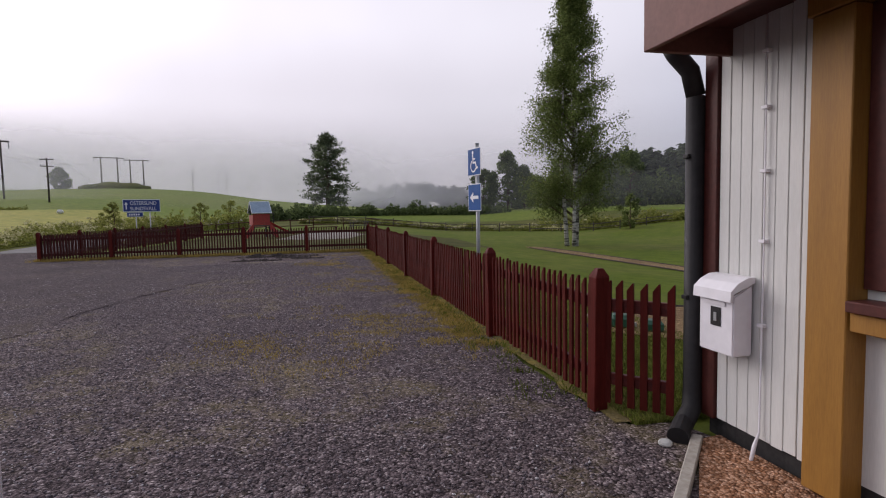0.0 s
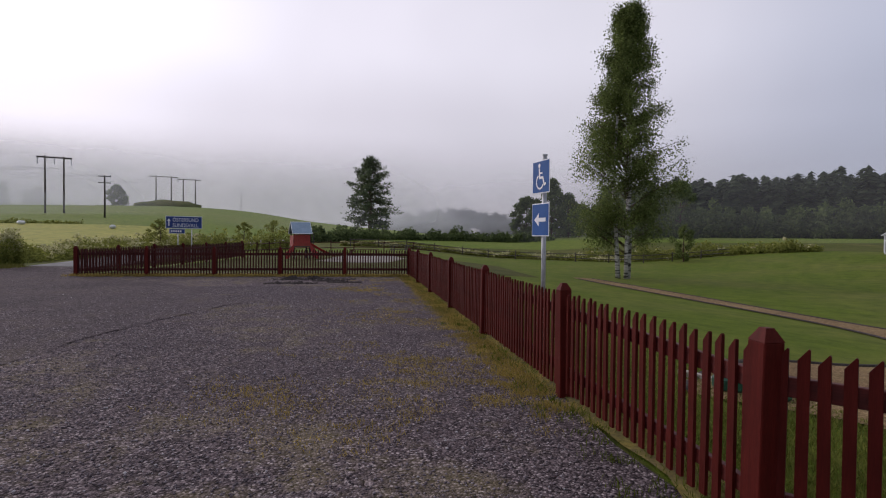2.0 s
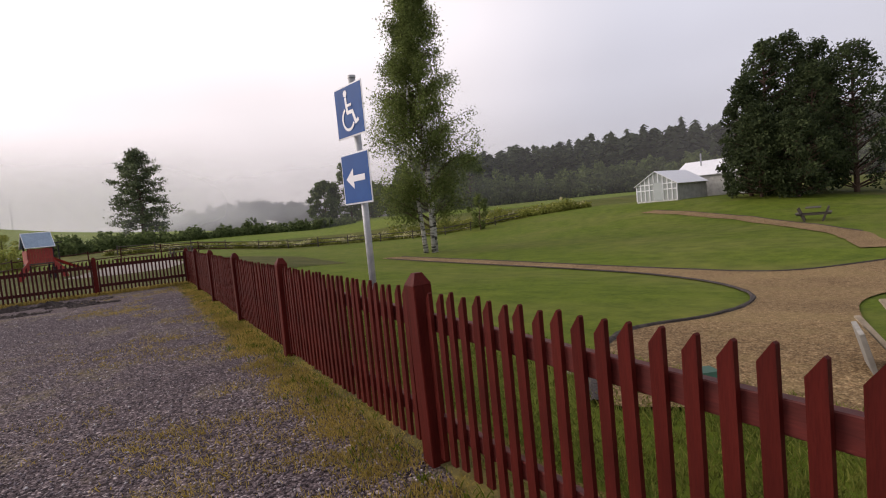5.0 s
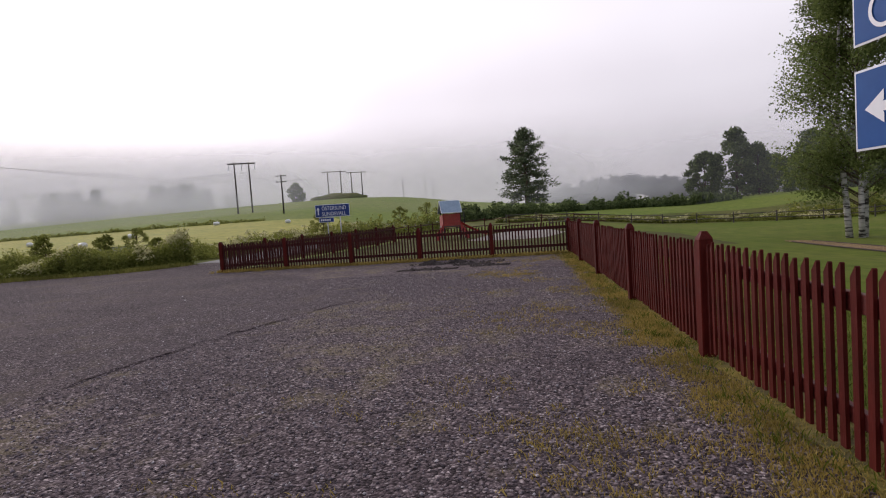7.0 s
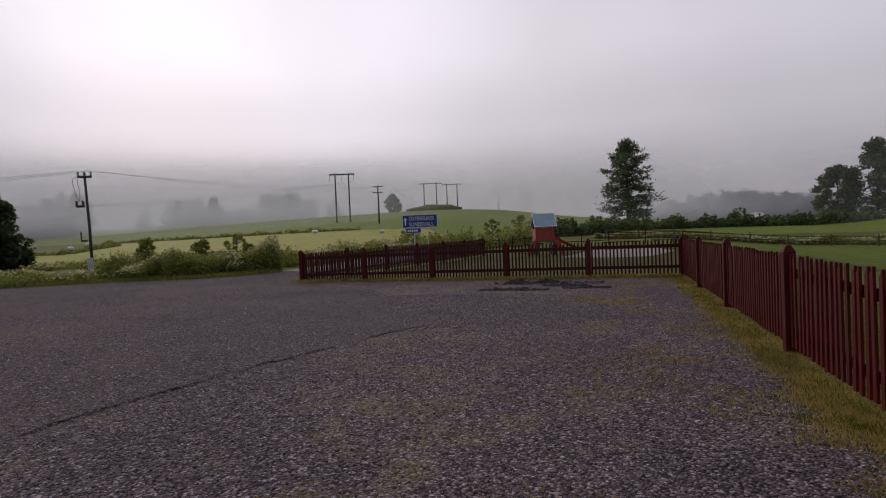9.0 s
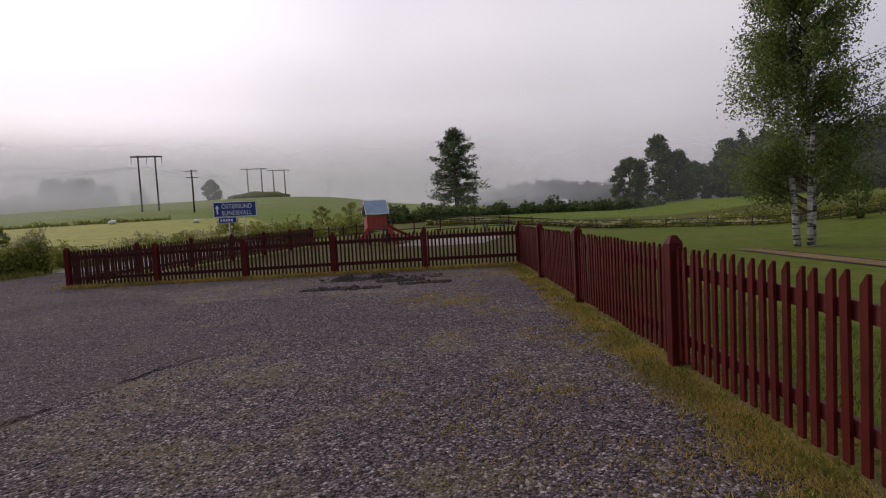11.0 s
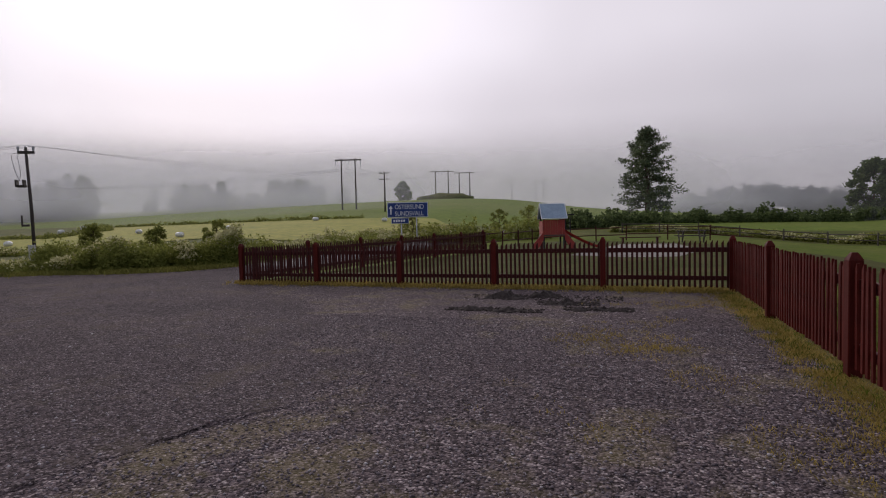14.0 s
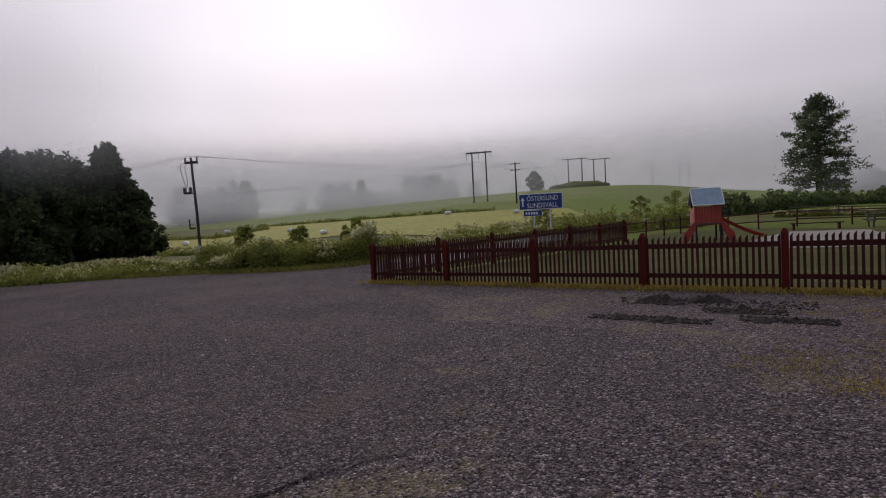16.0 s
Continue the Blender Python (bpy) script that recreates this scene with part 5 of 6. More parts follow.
# grassy mound on the hill
bm = bmesh.new()
bmesh.ops.create_uvsphere(bm, u_segments=24, v_segments=10, radius=1.0)
for v in bm.verts:
    n = noise.noise(v.co * 2.0)
    v.co = Vector((v.co.x * 9 * (1 + 0.15 * n), v.co.y * 4, v.co.z * 1.7 * (1 + 0.3 * n)))
mound = new("mound", finish(bm, "mound", M_ROUGH, True))
mound.matrix_basis = pose(-57, 168, ground_z(-57, 168), 0, 0, 10)
tagged(mound, "low grassy mound on the hill", "mound", kind="structure")


# ---- shrubs, weeds and flowers ----
def weed_band(name, rows, label, seed, stems, height, flower, leaf_size=0.09, mat=None):
    """Tall weeds: stems with leaves, some with flat flower heads. rows: centre line and half width."""
    r = np.random.default_rng(seed)
    cl, cf = [], []
    tot = sum(math.hypot(b[0] - a[0], b[1] - a[1]) for a, b in zip(rows, rows[1:]))
    for a, b in zip(rows, rows[1:]):
        n = int(stems * math.hypot(b[0] - a[0], b[1] - a[1]) / tot)
        for _ in range(n):
            s, o = r.uniform(0, 1), r.uniform(-1, 1)
            hw = a[2] + (b[2] - a[2]) * s
            dx, dy = b[0] - a[0], b[1] - a[1]
            L = math.hypot(dx, dy)
            x, y = a[0] + dx * s - dy / L * o * hw, a[1] + dy * s + dx / L * o * hw
            g = ground_z(x, y)
            clump = 0.4 + 1.1 * max(0, noise.noise(Vector((x * 0.4, y * 0.4, seed))) + 0.4) * (1 - 0.55 * abs(o))
            h = height * r.uniform(0.5, 1.2) * clump
            m = int(8 + h * 9)
            zz = r.uniform(0, h, m)
            cl.append(np.c_[x + r.normal(0, 0.1, m), y + r.normal(0, 0.1, m), g + zz])
            if r.uniform() < flower and noise.noise(Vector((x * 0.45, y * 0.45, seed + 9))) > 0.05:
                q = r.integers(5, 10)
                cf.append(np.c_[x + r.normal(0, 0.09, q), y + r.normal(0, 0.09, q), g + h + r.normal(0, 0.05, q)])
    v, f = leaf_quads(r, np.concatenate(cl), 0.05, leaf_size, 1.0, 0.0)
    ob = new(name, mesh_np(name, v, f, mat or M_LEAF_WEED))
    tagged(ob, label, "plants", kind="stuff")
    if cf:
        v, f = leaf_quads(r, np.concatenate(cf), 0.035, leaf_size * 1.1, 0.4)
        fl = new("flower_heads", mesh_np("flower_heads", v, f, M_FLOWER))
        tagged(fl, "cream white flower heads over the weeds", "flowers", kind="stuff")


weed_band("tall_weeds", [(-19.6, 28.5, 0.9), (-21.0, 25.8, 1.6), (-22.8, 24.5, 1.8), (-24.6, 24.1, 1.5), (-25.8, 24.0, 0.8)], "tall green weeds with cream flowers beside the yard", 81, 4200, 1.32, 0.75, 0.06)
weed_band("roadside_weeds", [(-21.2, 31, 1.6), (-22.5, 40, 2.2), (-22, 50, 2.6), (-19, 60, 2)], "weeds with cream flowers along the field road", 82, 2200, 0.9, 0.6, 0.08)
weed_band("field_margin", [(-110, 52.5, 0.8), (-64, 51.5, 0.8), (-69, 62, 0.8), (-80, 70.5, 0.8), (-52, 77, 0.8), (-40, 81, 0.8)], "rough dark grass along the far edge of the hay field", 131, 1500, 0.6, 0.0, 0.12)
weed_band("field_edge_weeds", [(-28, 29, 2.5), (-38, 40, 3.0), (-50, 36, 2.5), (-60, 32.5, 1.5)], "weeds with cream flowers edging the hay field", 83, 1800, 0.6, 0.65, 0.09)
weed_band("field_edge_weeds", [(-30, 18, 1.0), (-32.5, 20, 1.2), (-35, 23, 1.2)], "low pale grass edging the yard", 84, 1500, 0.5, 0.5, 0.08)
weed_band("shrub_row", [(-9, 70, 2), (-1, 86, 2.5), (12, 92, 2.5), (26, 98, 3), (34, 100, 3)], "dark green shrubs along the meadow ditch", 85, 1500, 1.7, 0.0, 0.22, M_LEAF_DARK)
weed_band("flower_strip", [(-4, 64, 1.0), (10, 63, 1.4), (19, 58, 1.5), (28, 53, 1.5), (38, 52, 1.5)], "strip of cream flowering weeds behind the rail fence", 86, 2400, 0.6, 0.8, 0.11)
weed_band("field_edge_weeds", [(-32.5, 14, 1.2), (-34, 19, 1.2), (-36, 23, 1.2), (-37.5, 27.5, 1.2)], "pale flowering grass before the wood", 121, 1600, 0.5, 0.9, 0.09)
weed_band("field_edge_weeds", [(-31.5, 15.5, 1.0), (-29, 19, 1.2), (-26.8, 21.9, 1.1), (-24.6, 23.2, 0.7)], "low green weeds edging the yard", 122, 1300, 0.5, 0.15, 0.06)
weed_band("field_edge_weeds", [(-32, 14, 1.6), (-33, 20, 1.6), (-34, 26, 2.0)], "pale grass between the yard and the wood", 123, 1800, 0.5, 0.35, 0.08)
weed_band("shrub_row", [(24, 58, 2), (32, 54, 2), (40, 50, 2), (44, 46, 1)], "low green shrubs beyond the lawn", 87, 700, 1.3, 0.1, 0.15)
weed_band("shrub_row", [(-17.5, 48, 1.5), (-13.5, 52, 1.5), (-8.5, 53, 1.5)], "dark shrub behind the playground", 88, 260, 1.7, 0.0, 0.13)
for x, y, h, w, sd in ((-23.4, 27.4, 1.8, 0.8, 91), (-20.9, 28.0, 1.5, 0.5, 92), (-20.5, 52, 2.6, 1.2, 93), (-31, 40, 2.2, 1.0, 94), (-10.8, 56, 2.8, 1.6, 95), (-25.6, 25.9, 2.0, 0.9, 96), (-14.5, 60, 2.6, 1.1, 97)):
    broadleaf(x, y, h, w, "small leafy bush among the weeds", sd, M_LEAF_WEED, 22, 130, 0.06, 0.02, "bushes among the weeds", "bush")


# ---- bales, greenhouse, picnic table, builders' heap ----
def bale(x, y, yaw):
    bm = bmesh.new()
    bmesh.ops.create_cone(bm, cap_ends=True, segments=20, radius1=0.62, radius2=0.62, depth=1.2, matrix=pose(0, 0, 0.6, 90, 0, 0))
    bmesh.ops.bevel(bm, geom=[e for e in bm.edges if len(e.link_faces) == 2 and e.calc_face_angle(0) > 1], offset=0.12, segments=3, affect="EDGES")
    b = new("hay_bale", finish(bm, "hay_bale", M_PLASTIC, True))
    b.matrix_basis = pose(x, y, ground_z(x, y) + 0.03, 0, 0, yaw) @ Matrix.Diagonal((0.5, 0.62, 0.42, 1))
    tagged(b, "white plastic wrapped round hay bale in the field", "hay bale", "hay bales")


for i, (x, y) in enumerate(((-81, 68), (-55.4, 55), (-44.7, 50.2), (-45.3, 58.1), (-45.2, 75.8), (-33.7, 74.5), (-60, 44), (-72, 58))):
    bale(x, y, 37 * i)


def greenhouse():
    gx, gy = 43.2, 38.6
    g = empty("greenhouse", pose(gx, gy, ground_z(43, 36), 0, 0, -82), "white framed greenhouse with a pale roof beside dark trees", "greenhouse")
    W, D, E, R = 4.3, 5.6, 1.75, 3.0
    # gable frame faces the lawn (local -y)
    part("base", boxes((0, W, -0.05, D, -0.4, 0.15), bevel=0.02), M_PALEGREY, g)
    n = 9
    for k in range(n + 1):
        x = W * k / n
        top = E + (R - E) * (1 - abs(2 * x / W - 1))
        part("mullion", boxes((x - 0.05, x + 0.05, -0.06, 0.04, 0.15, top), bevel=0.01), M_SIGNWHITE, g)
    part("crossbar", boxes((0, W, -0.07, 0.03, 1.15, 1.25), bevel=0.01), M_SIGNWHITE, g)
    part("crossbar", boxes((0.02, W - 0.02, -0.065, 0.035, E - 0.05, E + 0.05), bevel=0.01), M_SIGNWHITE, g)
    bm = bmesh.new()
    bm.faces.new([bm.verts.new(c) for c in ((0, 0, 0.15), (W, 0, 0.15), (W, 0, E), (W / 2, 0, R), (0, 0, E))])
    part("gable_glass", bm, M_GREENGLASS, g)
    part("door", boxes((W * 0.44, W * 0.66, -0.1, -0.065, 0.15, 1.9), bevel=0.01), M_GREENGLASS, g, "glazed door")
    part("side_wall", boxes((W - 0.05, W, 0.05, D, 0.15, E)), M_PALEGREY, g)
    part("side_wall", boxes((0, 0.05, 0.05, D, 0.15, E)), M_GREENGLASS, g)
    part("back_wall", boxes((0, W, D, D + 0.05, 0.15, E)), M_PALEGREY, g)
    L = math.hypot(W / 2, R - E)
    tilt = math.degrees(math.atan2(R - E, W / 2))
    for side in (0, 1):
        m = pose(W / 2, 0, R) @ pose(0, 0, 0, 0, 0, 180 * side) @ pose(0, 0, 0, 0, tilt, 0)
        part("roof", boxes((0, L + 0.25, (-0.2 if side == 0 else -D - 0.1), (D + 0.1 if side == 0 else 0.2), -0.02, 0.04), bevel=0.01), M_SIGNWHITE, g, "pale roof sheet", at=m)
    barn = empty("shed", pose(50.4, 39.6, ground_z(48, 38), 0, 0, -82), "pale shed with a white roof behind the greenhouse", "shed")
    part("wall", boxes((0, 9, 0, 6, -0.4, 2.25)), M_PALEGREY, barn)
    for s in (0, 1):
        part("roof", boxes((-0.3, 9.3, -0.3, 3.4, -0.04, 0.04)), M_SIGNWHITE, barn, "white roof sheet", at=pose(4.5, 3, 0, 0, 0, 180 * s) @ pose(-4.5, -3, 2.3) @ pose(0, 0, 0, 26, 0, 0))
    part("chimney", tube(bmesh.new(), [(2, 2, 3), (2, 2, 4.6)], [0.08, 0.08], 8), M_STEEL, barn)


greenhouse()


def picnic_table(x, y, yaw):
    p = empty("picnic_table", pose(x, y, ground_z(x, y), 0, 0, yaw), "dark weathered picnic table with benches on the lawn", "picnic table")
    for k in range(5):
        part("top_board", boxes((-0.9, 0.9, -0.36 + 0.147 * k, -0.225 + 0.147 * k, 0.72, 0.76), bevel=0.006), M_RAILWOOD, p)
    for s in (-1, 1):
        part("seat", boxes((-0.9, 0.9, s * 0.72 - 0.13, s * 0.72 + 0.13, 0.42, 0.46), bevel=0.006), M_RAILWOOD, p)
    for x1 in (-0.65, 0.65):
        part("cross_bar", boxes((x1 - 0.04, x1 + 0.04, -0.8, 0.8, 0.34, 0.42), bevel=0.006), M_RAILWOOD, p)
        for s in (-1, 1):
            part("leg", boxes((x1 - 0.04, x1 + 0.04, -0.05, 0.05, -0.05, 0.80), bevel=0.006), M_RAILWOOD, p, at=pose(0, s * 0.42, 0, -s * 22, 0, 0))


picnic_table(31.6, 16.4, 25)
picnic_table(1.6, 46.8, 8)


def scrap_heap():
    cx, cy = 4.45, 1.7
    z = ground_z(cx, cy) + 0.02
    pal = empty("pallet", pose(cx + 0.1, cy + 0.15, z, 72, 0, -24), "pale timber pallet leaning behind the fence", "pallet")
    for k in range(4):
        part("slat", boxes((-0.3, 0.3, k * 0.13, k * 0.13 + 0.075, 0.1, 0.118), bevel=0.003), M_SCRAPGREY, pal)
    for x in (-0.27, 0, 0.27):
        part("bearer", boxes((x - 0.03, x + 0.03, 0, 0.48, 0.03, 0.1), bevel=0.004), M_SCRAPGREY, pal)
    for dx, dy, tilt, yaw, n in ((-0.62, -0.05, 34, -38, 0.95), (-0.52, -0.02, 38, -44, 0.85), (-0.7, 0.1, 30, -32, 0.8), (-0.45, 0.0, 42, -40, 0.7)):
        b = new("loose_board", finish(boxes((-0.028, 0.028, 0, n, -0.01, 0.01), bevel=0.003), "loose_board", M_BOARD))
        b.matrix_basis = pose(cx + dx, cy + dy, z + 0.03, tilt, 0, yaw)
        tagged(b, "pale loose board leaning on the heap", "board", "loose boards")
    for dx, dy, w, h, yaw in ((-0.62, 0.45, 0.5, 0.42, 30), (0.75, 0.1, 0.34, 0.36, -14), (1.05, -0.05, 0.26, 0.36, -18)):
        p = new("panel", finish(boxes((-w / 2, w / 2, -0.02, 0.02, 0, h), bevel=0.004), "panel", M_SCRAPGREY))
        p.matrix_basis = pose(cx + dx, cy + dy, z, -14, 0, yaw)
        tagged(p, "pale grey panel standing in the grass", "panel", "grey panels")
    sack = bmesh.new()
    box(sack, -0.22, 0.22, -0.12, 0.12, 0, 0.1, 0.045)
    sk = new("cement_sack", finish(sack, "cement_sack", M_SCRAPGREY))
    sk.matrix_basis = pose(cx + 0.3, cy + 0.36, z + 0.44, 0, 6, 20)
    tagged(sk, "pale sack lying on the leaning pallet", "sack")
    stand = new("crate", finish(boxes((-0.24, 0.24, -0.14, 0.14, 0, 0.44), bevel=0.01), "crate", M_BOARD))
    stand.matrix_basis = pose(cx + 0.3, cy + 0.38, z, 0, 0, 20)
    tagged(stand, "pale wooden crate behind the pallet", "crate")
    rod = new("iron_rod", finish(tube(bmesh.new(), [(0, 0, -0.1), (0.02, 0.02, 0.75)], [0.01, 0.01], 6), "iron_rod", M_BLACK))
    rod.matrix_basis = pose(cx + 0.42, cy + 0.62, z)
    tagged(rod, "thin dark iron rod stuck in the ground", "rod")
    pts = [(0.9 + 0.1 * k + 0.35 * math.sin(k * 0.7), 0.5 + 0.45 * math.cos(k * 0.55) - 0.02 * k, 0.03) for k in range(26)]
    hose = new("garden_hose", finish(tube(bmesh.new(), pts, [0.012] * 26, 6), "garden_hose", M_BOARD))
    hose.matrix_basis = pose(cx, cy, z)
    tagged(hose, "pale yellow garden hose lying on the lawn", "hose")
    for x, y, w, h in ((1.95, 2.95, 0.30, 0.2), (2.25, 2.62, 0.28, 0.18)):
        bm = bmesh.new()
        box(bm, -w / 2, w / 2, -0.13, 0.13, 0, h, 0.05)
        c = new("tarpaulin", finish(bm, "tarpaulin", M_TARP))
        c.matrix_basis = pose(x, y, ground_z(x, y), 0, 0, -25)
        tagged(c, "dark green tarpaulin covered box behind the fence", "tarpaulin", "green covers")
    e = new("kerb_edging", finish(boxes((-0.45, 0.45, -0.03, 0.03, -0.03, 0.06), bevel=0.006), "kerb_edging", M_CURB))
    e.matrix_basis = pose(2.0, 3.3, ground_z(2.0, 3.3) + 0.02, 0, 0, -70)
    tagged(e, "pale edging strip in the grass", "edging")
    st = new("loose_board", finish(boxes((-0.025, 0.025, 0, 0.36, 0, 0.02), bevel=0.003), "loose_board", M_BOARD))
    st.matrix_basis = pose(2.0, 0.86, ground_z(2, 0.86) + 0.02, 3, 0, -60)
    tagged(st, "short pale board lying in the grass", "board", "loose boards")


scrap_heap()


# ---- turned earth, ruts and stones ----
def earth_ridge(points, w, h, seed, label, mat=None, rough=0.03, broken=1.15):
    """A low rough bank of turned earth, broken up along its length."""
    r = random.Random(seed)
    bm = bmesh.new()
    rows = []
    for i in range(len(points) - 1):
        (xa, ya), (xb, yb) = points[i], points[i + 1]
        length = math.hypot(xb - xa, yb - ya)
        n = max(2, int(length / 0.05))
        for k in range(n):
            s = k / n
            rows.append((xa + (xb - xa) * s, ya + (yb - ya) * s, -(yb - ya) / length, (xb - xa) / length))
    total = len(rows)
    prev = None
    for i, (x, y, ox, oy) in enumerate(rows):
        e = min(1, 4 * min(i, total - 1 - i) / total)
        wide = w * (0.75 + 0.6 * noise.noise(Vector((x * 2, y * 2, seed))))
        row = []
        for j in range(11):
            t = j / 10 * 2 - 1
            px, py = x + ox * t * wide + r.uniform(-0.02, 0.02) * min(1, w * 8), y + oy * t * wide + r.uniform(-0.02, 0.02) * min(1, w * 8)
            lump = noise.noise(Vector((px * 2.3, py * 2.3, seed))) + 0.6 * noise.noise(Vector((px * 9, py * 9, seed)))
            amp = (h * (0.6 + 1.3 * lump) + r.uniform(-rough, rough)) * (1 - t * t) * e
            row.append(bm.verts.new((px, py, 0.018 - h * broken * 0.6 + max(-0.02, amp))))
        if prev:
            for j in range(10):
                bm.faces.new((prev[j], prev[j + 1], row[j + 1], row[j]))
        prev = row
    ob = new("earth_bank", finish(bm, "earth_bank", mat or M_EARTH, False))
    tagged(ob, label, "earth", "earth banks", "stuff")


earth_ridge(ragged([(-5.3, 18.5), (-4.3, 18.6), (-3.4, 18.9), (-2.3, 19.0)], 0.22, 0.12), 0.34, 0.14, 1, "low bank of dark turned earth on the gravel", broken=0.55)
earth_ridge(ragged([(-5.3, 17.0), (-4.3, 16.85), (-3.5, 17.0)], 0.22, 0.12), 0.28, 0.13, 2, "low bank of dark turned earth on the gravel", broken=0.55)
earth_ridge(ragged([(-3.1, 17.3), (-2.1, 17.35)], 0.22, 0.12), 0.24, 0.12, 3, "low bank of dark turned earth on the gravel", broken=0.55)
earth_ridge(ragged([(-3.7, 17.9), (-2.7, 18.1)], 0.22, 0.12), 0.3, 0.12, 4, "low bank of dark turned earth on the gravel", broken=0.55)
for y0, y1, seed in ((3.2, 5.6, 20), (5.9, 8.1, 21), (8.2, 9.9, 22), (10.2, 11.4, 23)):
    earth_ridge([(crack_x(y0 + (y1 - y0) * k / 20), y0 + (y1 - y0) * k / 20) for k in range(21)], 0.055, 0.014, seed, "low broken rut edge across the gravel", M_APRON, 0.01, 0.5)


def stones(name, n, xr, yr, s0, s1, seed, label, keep, mat=None):
    r = np.random.default_rng(seed)
    x, y = r.uniform(*xr, n), r.uniform(*yr, n)
    ok = np.array([keep(a, b) for a, b in zip(x, y)])
    x, y = x[ok], y[ok]
    n = len(x)
    s = s0 + (s1 - s0) * r.uniform(0, 1, n) ** 2.5
    octa = np.array([(1, 0, 0), (0, 1, 0), (-1, 0, 0), (0, -1, 0), (0, 0, 0.7), (0, 0, -0.7)], float)
    v = octa[None] * (s[:, None, None] * r.uniform(0.55, 1.25, (n, 6, 1)))
    a = r.uniform(0, math.tau, n)
    c, d = np.cos(a)[:, None], np.sin(a)[:, None]
    v = np.stack([v[:, :, 0] * c - v[:, :, 1] * d, v[:, :, 0] * d + v[:, :, 1] * c, v[:, :, 2]], axis=-1)
    v += np.stack([x, y, 0.012 + s * 0.25], axis=-1)[:, None]
    tri = np.array([(0, 1, 4), (1, 2, 4), (2, 3, 4), (3, 0, 4), (1, 0, 5), (2, 1, 5), (3, 2, 5), (0, 3, 5)])
    f = (np.arange(n)[:, None, None] * 6 + tri[None]).reshape(-1, 3)
    ob = new(name, mesh_np(name, v.reshape(-1, 3), f, mat or M_LOOSE))
    tagged(ob, label, "earth" if mat else "gravel", kind="stuff")


M_LOOSE, _nt, _p = node_mat("loose_gravel_stones")
_geo = _nt.nodes.new("ShaderNodeNewGeometry")
_nt.links.new(ramp_node(_nt, _geo.outputs["Random Per Island"], [(0.0, (0.055, 0.044, 0.05)), (0.55, (0.13, 0.102, 0.115)), (0.9, (0.22, 0.185, 0.2)), (1.0, (0.46, 0.43, 0.44))]).outputs[0], _p.inputs["Base Color"])
_p.inputs["Roughness"].default_value = 0.85
stones("loose_gravel", 120000, (-9.5, -0.1), (-3.0, 16), 0.005, 0.017, 101, "loose grey crushed stones on the yard", lambda x, y: r_.uniform() < min(1.0, max(0.25, 1.45 - abs(x + 2.5) / 5.5)) * (1.0 if x < -0.5 else 0.3))
stones("loose_gravel", 5000, (-16, -0.9), (2, 21), 0.01, 0.022, 102, "loose grey crushed stones on the yard", lambda x, y: y < 20.2)

for k, (x, y, hw, hy) in enumerate(((-3.8, 18.75, 1.6, 0.4), (-4.4, 16.95, 0.9, 0.2), (-2.6, 17.35, 0.6, 0.2), (-3.2, 18.0, 0.6, 0.25))):
    stones("earth_clods", 520, (x - hw, x + hw), (y - hy, y + hy), 0.008, 0.042, 130 + k, "clods of dark turned earth on the gravel", lambda a, b: True, M_EARTH)

# ---- grass ----


def tufts(name, centres, per, spread, height, width, seed, mat, label, lean=0.5):
    r = np.random.default_rng(seed)
    c = np.repeat(np.array(centres), per, axis=0)
    xy = c + r.normal(size=c.shape) * spread
    zs = np.array([ground_z(a, b) for a, b in xy]) + 0.01
    v, f = blades(r, xy, zs, height, width, lean)
    ob = new(name, mesh_np(name, v, f, mat))
    tagged(ob, label, "grass", kind="stuff")


r_ = np.random.default_rng(55)
cs = np.c_[-0.02 - abs(r_.normal(0, 0.42, 8000)), 0.15 + 20.0 * r_.uniform(0, 1, 8000) ** 1.35]
cs[:, 0] *= np.interp(cs[:, 1], [0, 5, 8, 20], [1.4, 1.3, 0.5, 0.4])
cs = np.array([c for c in cs if noise.noise(Vector((c[0] * 2.7, c[1] * 2.7, 7.0))) + 0.5 * noise.noise(Vector((c[0] * 0.9, c[1] * 0.9, 3.0))) > -0.3 + 0.85 * max(0.0, abs(c[0]) - 0.22) + 0.9 * sstep(3.0, 1.0, c[1])])
tufts("verge_grass", cs, 12, 0.07, 0.03, 0.0045, 56, M_BLADE_DRY, "dry yellow grass at the foot of the fence", 0.8)
cs = np.c_[r_.normal(-0.1, 0.18, 600), r_.uniform(0.0, 20.2, 600)]
tufts("verge_grass", cs, 8, 0.045, 0.06, 0.004, 57, M_BLADE, "green grass at the foot of the fence", 0.6)
cs = []
while len(cs) < 800:
    x, y = -0.4 - abs(r_.normal(0, 1.1)), 0.8 + 19 * r_.uniform(0, 1) ** 1.8
    if noise.noise(Vector((x * 0.8, y * 0.8, 4.0))) > 0.08:
        cs.append((x, y))
for px, py, pr in ((-2.5, 14.8, 0.3), (-2.0, 14.2, 0.18), (-1.7, 14.4, 0.16), (-1.2, 9.4, 0.16), (-3.3, 3.4, 0.35), (-2.8, 2.9, 0.22), (-1.6, 4.8, 0.25), (-1.3, 3.6, 0.22)):
    cs += [(px + pr * r_.normal(), py + pr * r_.normal()) for _ in range(int(260 * pr))]
tufts("gravel_weeds", cs, 9, 0.05, 0.03, 0.004, 58, M_BLADE_DRY, "small yellow-green weeds growing through gravel", 1.0)
s_ = r_.uniform(0, 1, 1400)
cs = np.c_[-13.0 * s_, 20.3 + 0.3 * s_] + r_.normal(0, 0.2, (1400, 2))
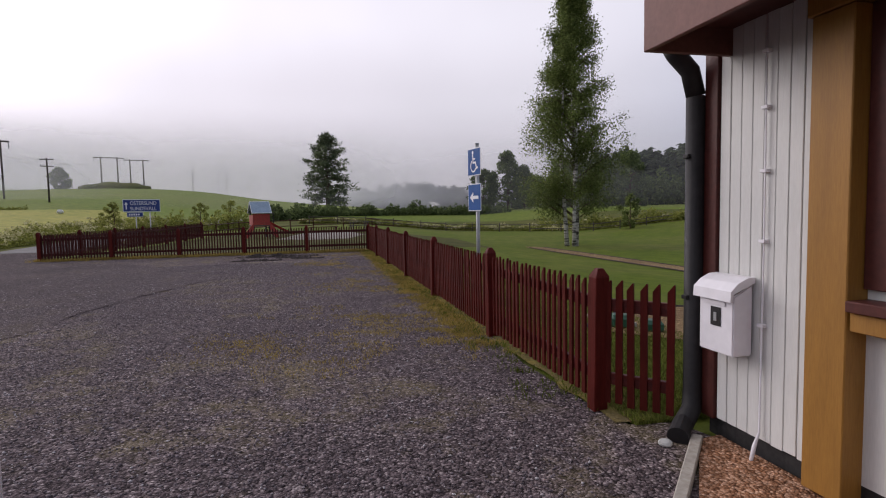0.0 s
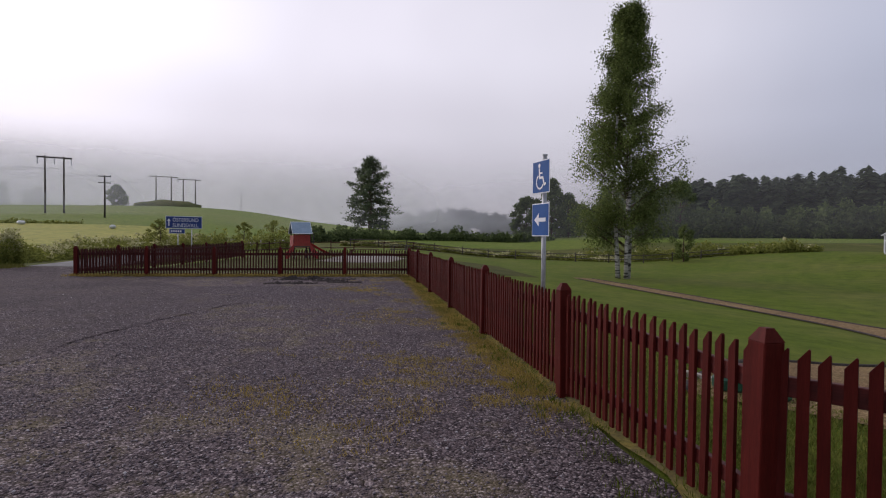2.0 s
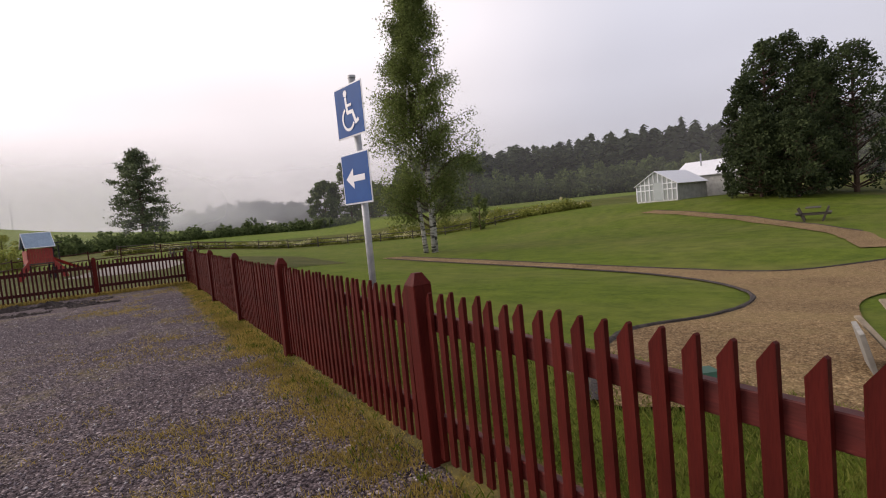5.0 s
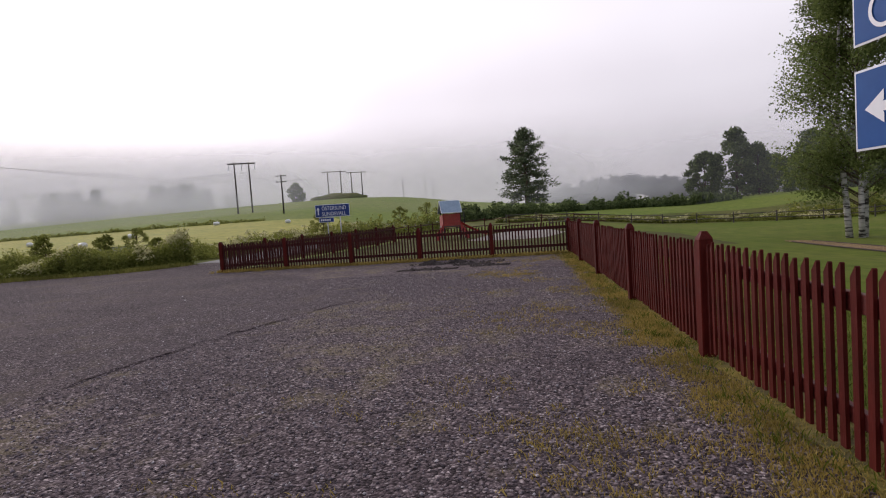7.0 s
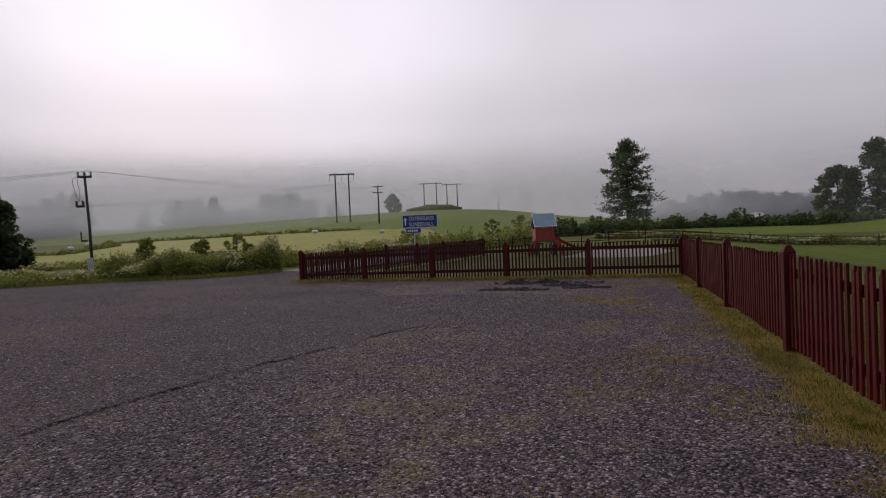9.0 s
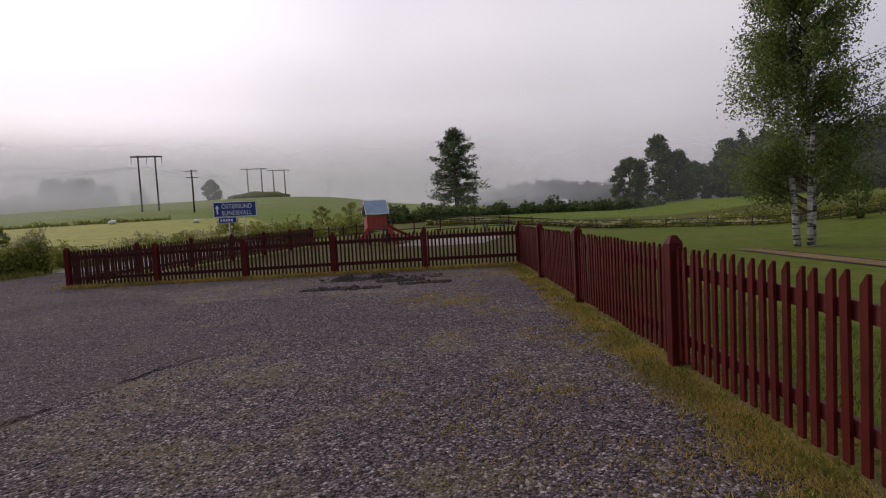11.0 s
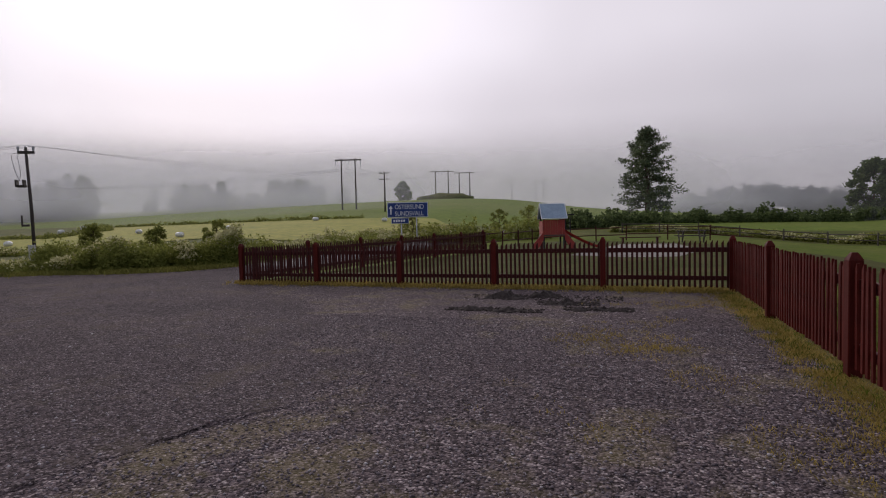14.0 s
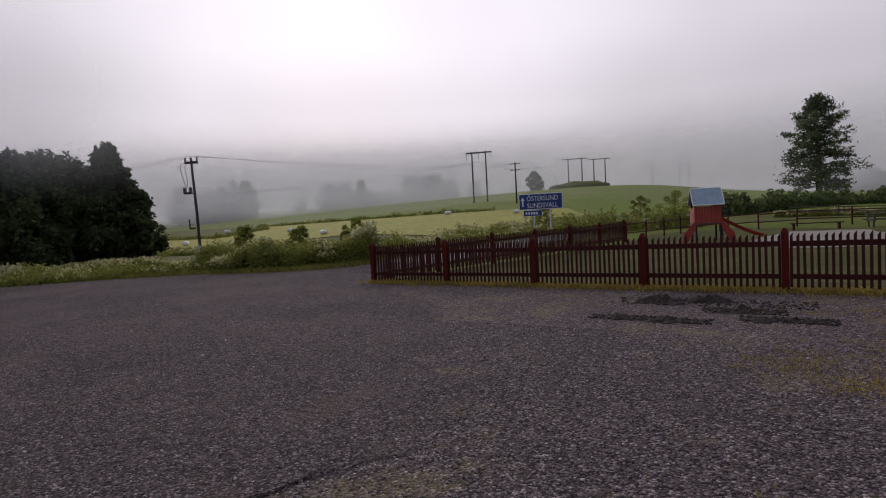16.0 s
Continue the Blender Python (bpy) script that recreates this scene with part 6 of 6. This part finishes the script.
tufts("verge_grass", cs, 8, 0.06, 0.10, 0.008, 59, M_BLADE_DRY, "dry grass at the foot of the far fence", 0.6)
n_ = 60000
xy = np.c_[r_.uniform(0.1, 2.6, n_), -0.35 + 20.3 * r_.uniform(0, 1, n_) ** 1.8]
v_, f_ = blades(r_, xy, np.array([ground_z(a, b) for a, b in xy]) + 0.005, 0.055, 0.005, 0.7)
lawn_grass = new("lawn_grass", mesh_np("lawn_grass", v_, f_, M_BLADE_THIN))
tagged(lawn_grass, "mown green grass behind the fence", "grass", kind="stuff")


n_ = 16000
s_ = r_.uniform(0, 1, n_)
xy = np.c_[np.interp(s_, [0, 0.2, 0.45, 0.6, 1], [-18.2, -19.6, -23.0, -26.2, -44]), np.interp(s_, [0, 0.2, 0.45, 0.6, 1], [25.6, 23.2, 22.1, 20.0, 7.5])] + r_.normal(0, 0.55, (n_, 2)) * np.array([0.8, 0.8]) + np.array([-0.4, 0.7])
v_, f_ = blades(r_, xy, np.array([ground_z(a, b) for a, b in xy]), 0.17, 0.014, 0.6)
edge_grass = new("edge_grass", mesh_np("edge_grass", v_, f_, M_EDGE))
tagged(edge_grass, "unmown grass along the edge of the yard", "grass", kind="stuff")

# ---- mist ----
def mist_bank(radius, a0, a1, z1, mat, label):
    """A curved sheet of mist round the valley."""
    vs, fs = [], []
    n = 40
    for k in range(n + 1):
        a = radians(a0 + (a1 - a0) * k / n)
        for z in (-3, z1 * 0.33, z1 * 0.66, z1):
            vs.append((-2 + math.sin(a) * (radius + z * 0.9), 4 + math.cos(a) * (radius + z * 0.9), z))
    for k in range(n):
        for j in range(3):
            i = k * 4 + j
            fs.append((i, i + 4, i + 5, i + 1))
    ob = new("mist_bank", mesh_np("mist_bank", vs, fs, mat))
    ob.visible_shadow = False
    tagged(ob, label, "mist", "mist banks", "stuff")


MIST = [
    (33, -118, -50, 40, "wood_mist", 0.40, 3.5, 9, (10, 30), (-18, 0), "morning mist round the tree tops"),
    (49, -118, -4, 40, "field_mist", 0.13, 0.5, 6, (4, 24), (-50, -30), "thin morning mist over the hay field"),
    (108, -118, -8, 45, "slope_mist", 0.26, 1.5, 8, (9, 26), (-70, -20), "thin morning mist on the slope"),
    (150, -118, 20, 50, "valley_mist_near", 0.66, 0.5, 11, (4, 30), (-92, -46), "pale morning mist over the field"),
    (166, -118, 20, 60, "valley_mist_mid", 0.78, 2.0, 13, (6, 34), (-96, -42), "pale morning mist on the hillside"),
    (205, -70, 26, 70, "hill_mist", 0.6, 1, 9, (12, 50), (0, 60), "pale morning mist on the hill top"),
    (250, -118, 48, 80, "valley_mist_far", 0.6, 4, 16, (12, 50), (-70, 60), "pale morning mist over the hill"),
    (330, -70, 70, 90, "valley_mist_ridge", 0.62, -4, 12, (14, 60), (100, 330), "pale morning mist before the far ridge"),
    (100, 18, 116, 60, "forest_mist", 0.11, -2, 6, (10, 36), (300, 500), "thin haze before the forest"),
    (96, -24, 38, 45, "meadow_haze", 0.07, -4, 2, (10, 34), (60, 90), "thin haze over the meadow"),
]
for radius, a0, a1, z1, name, density, low, high, top, side, label in MIST:
    mist_bank(radius, a0, a1, z1, mist_material(name, density, low, high, top, side, (a0, a1)), label)
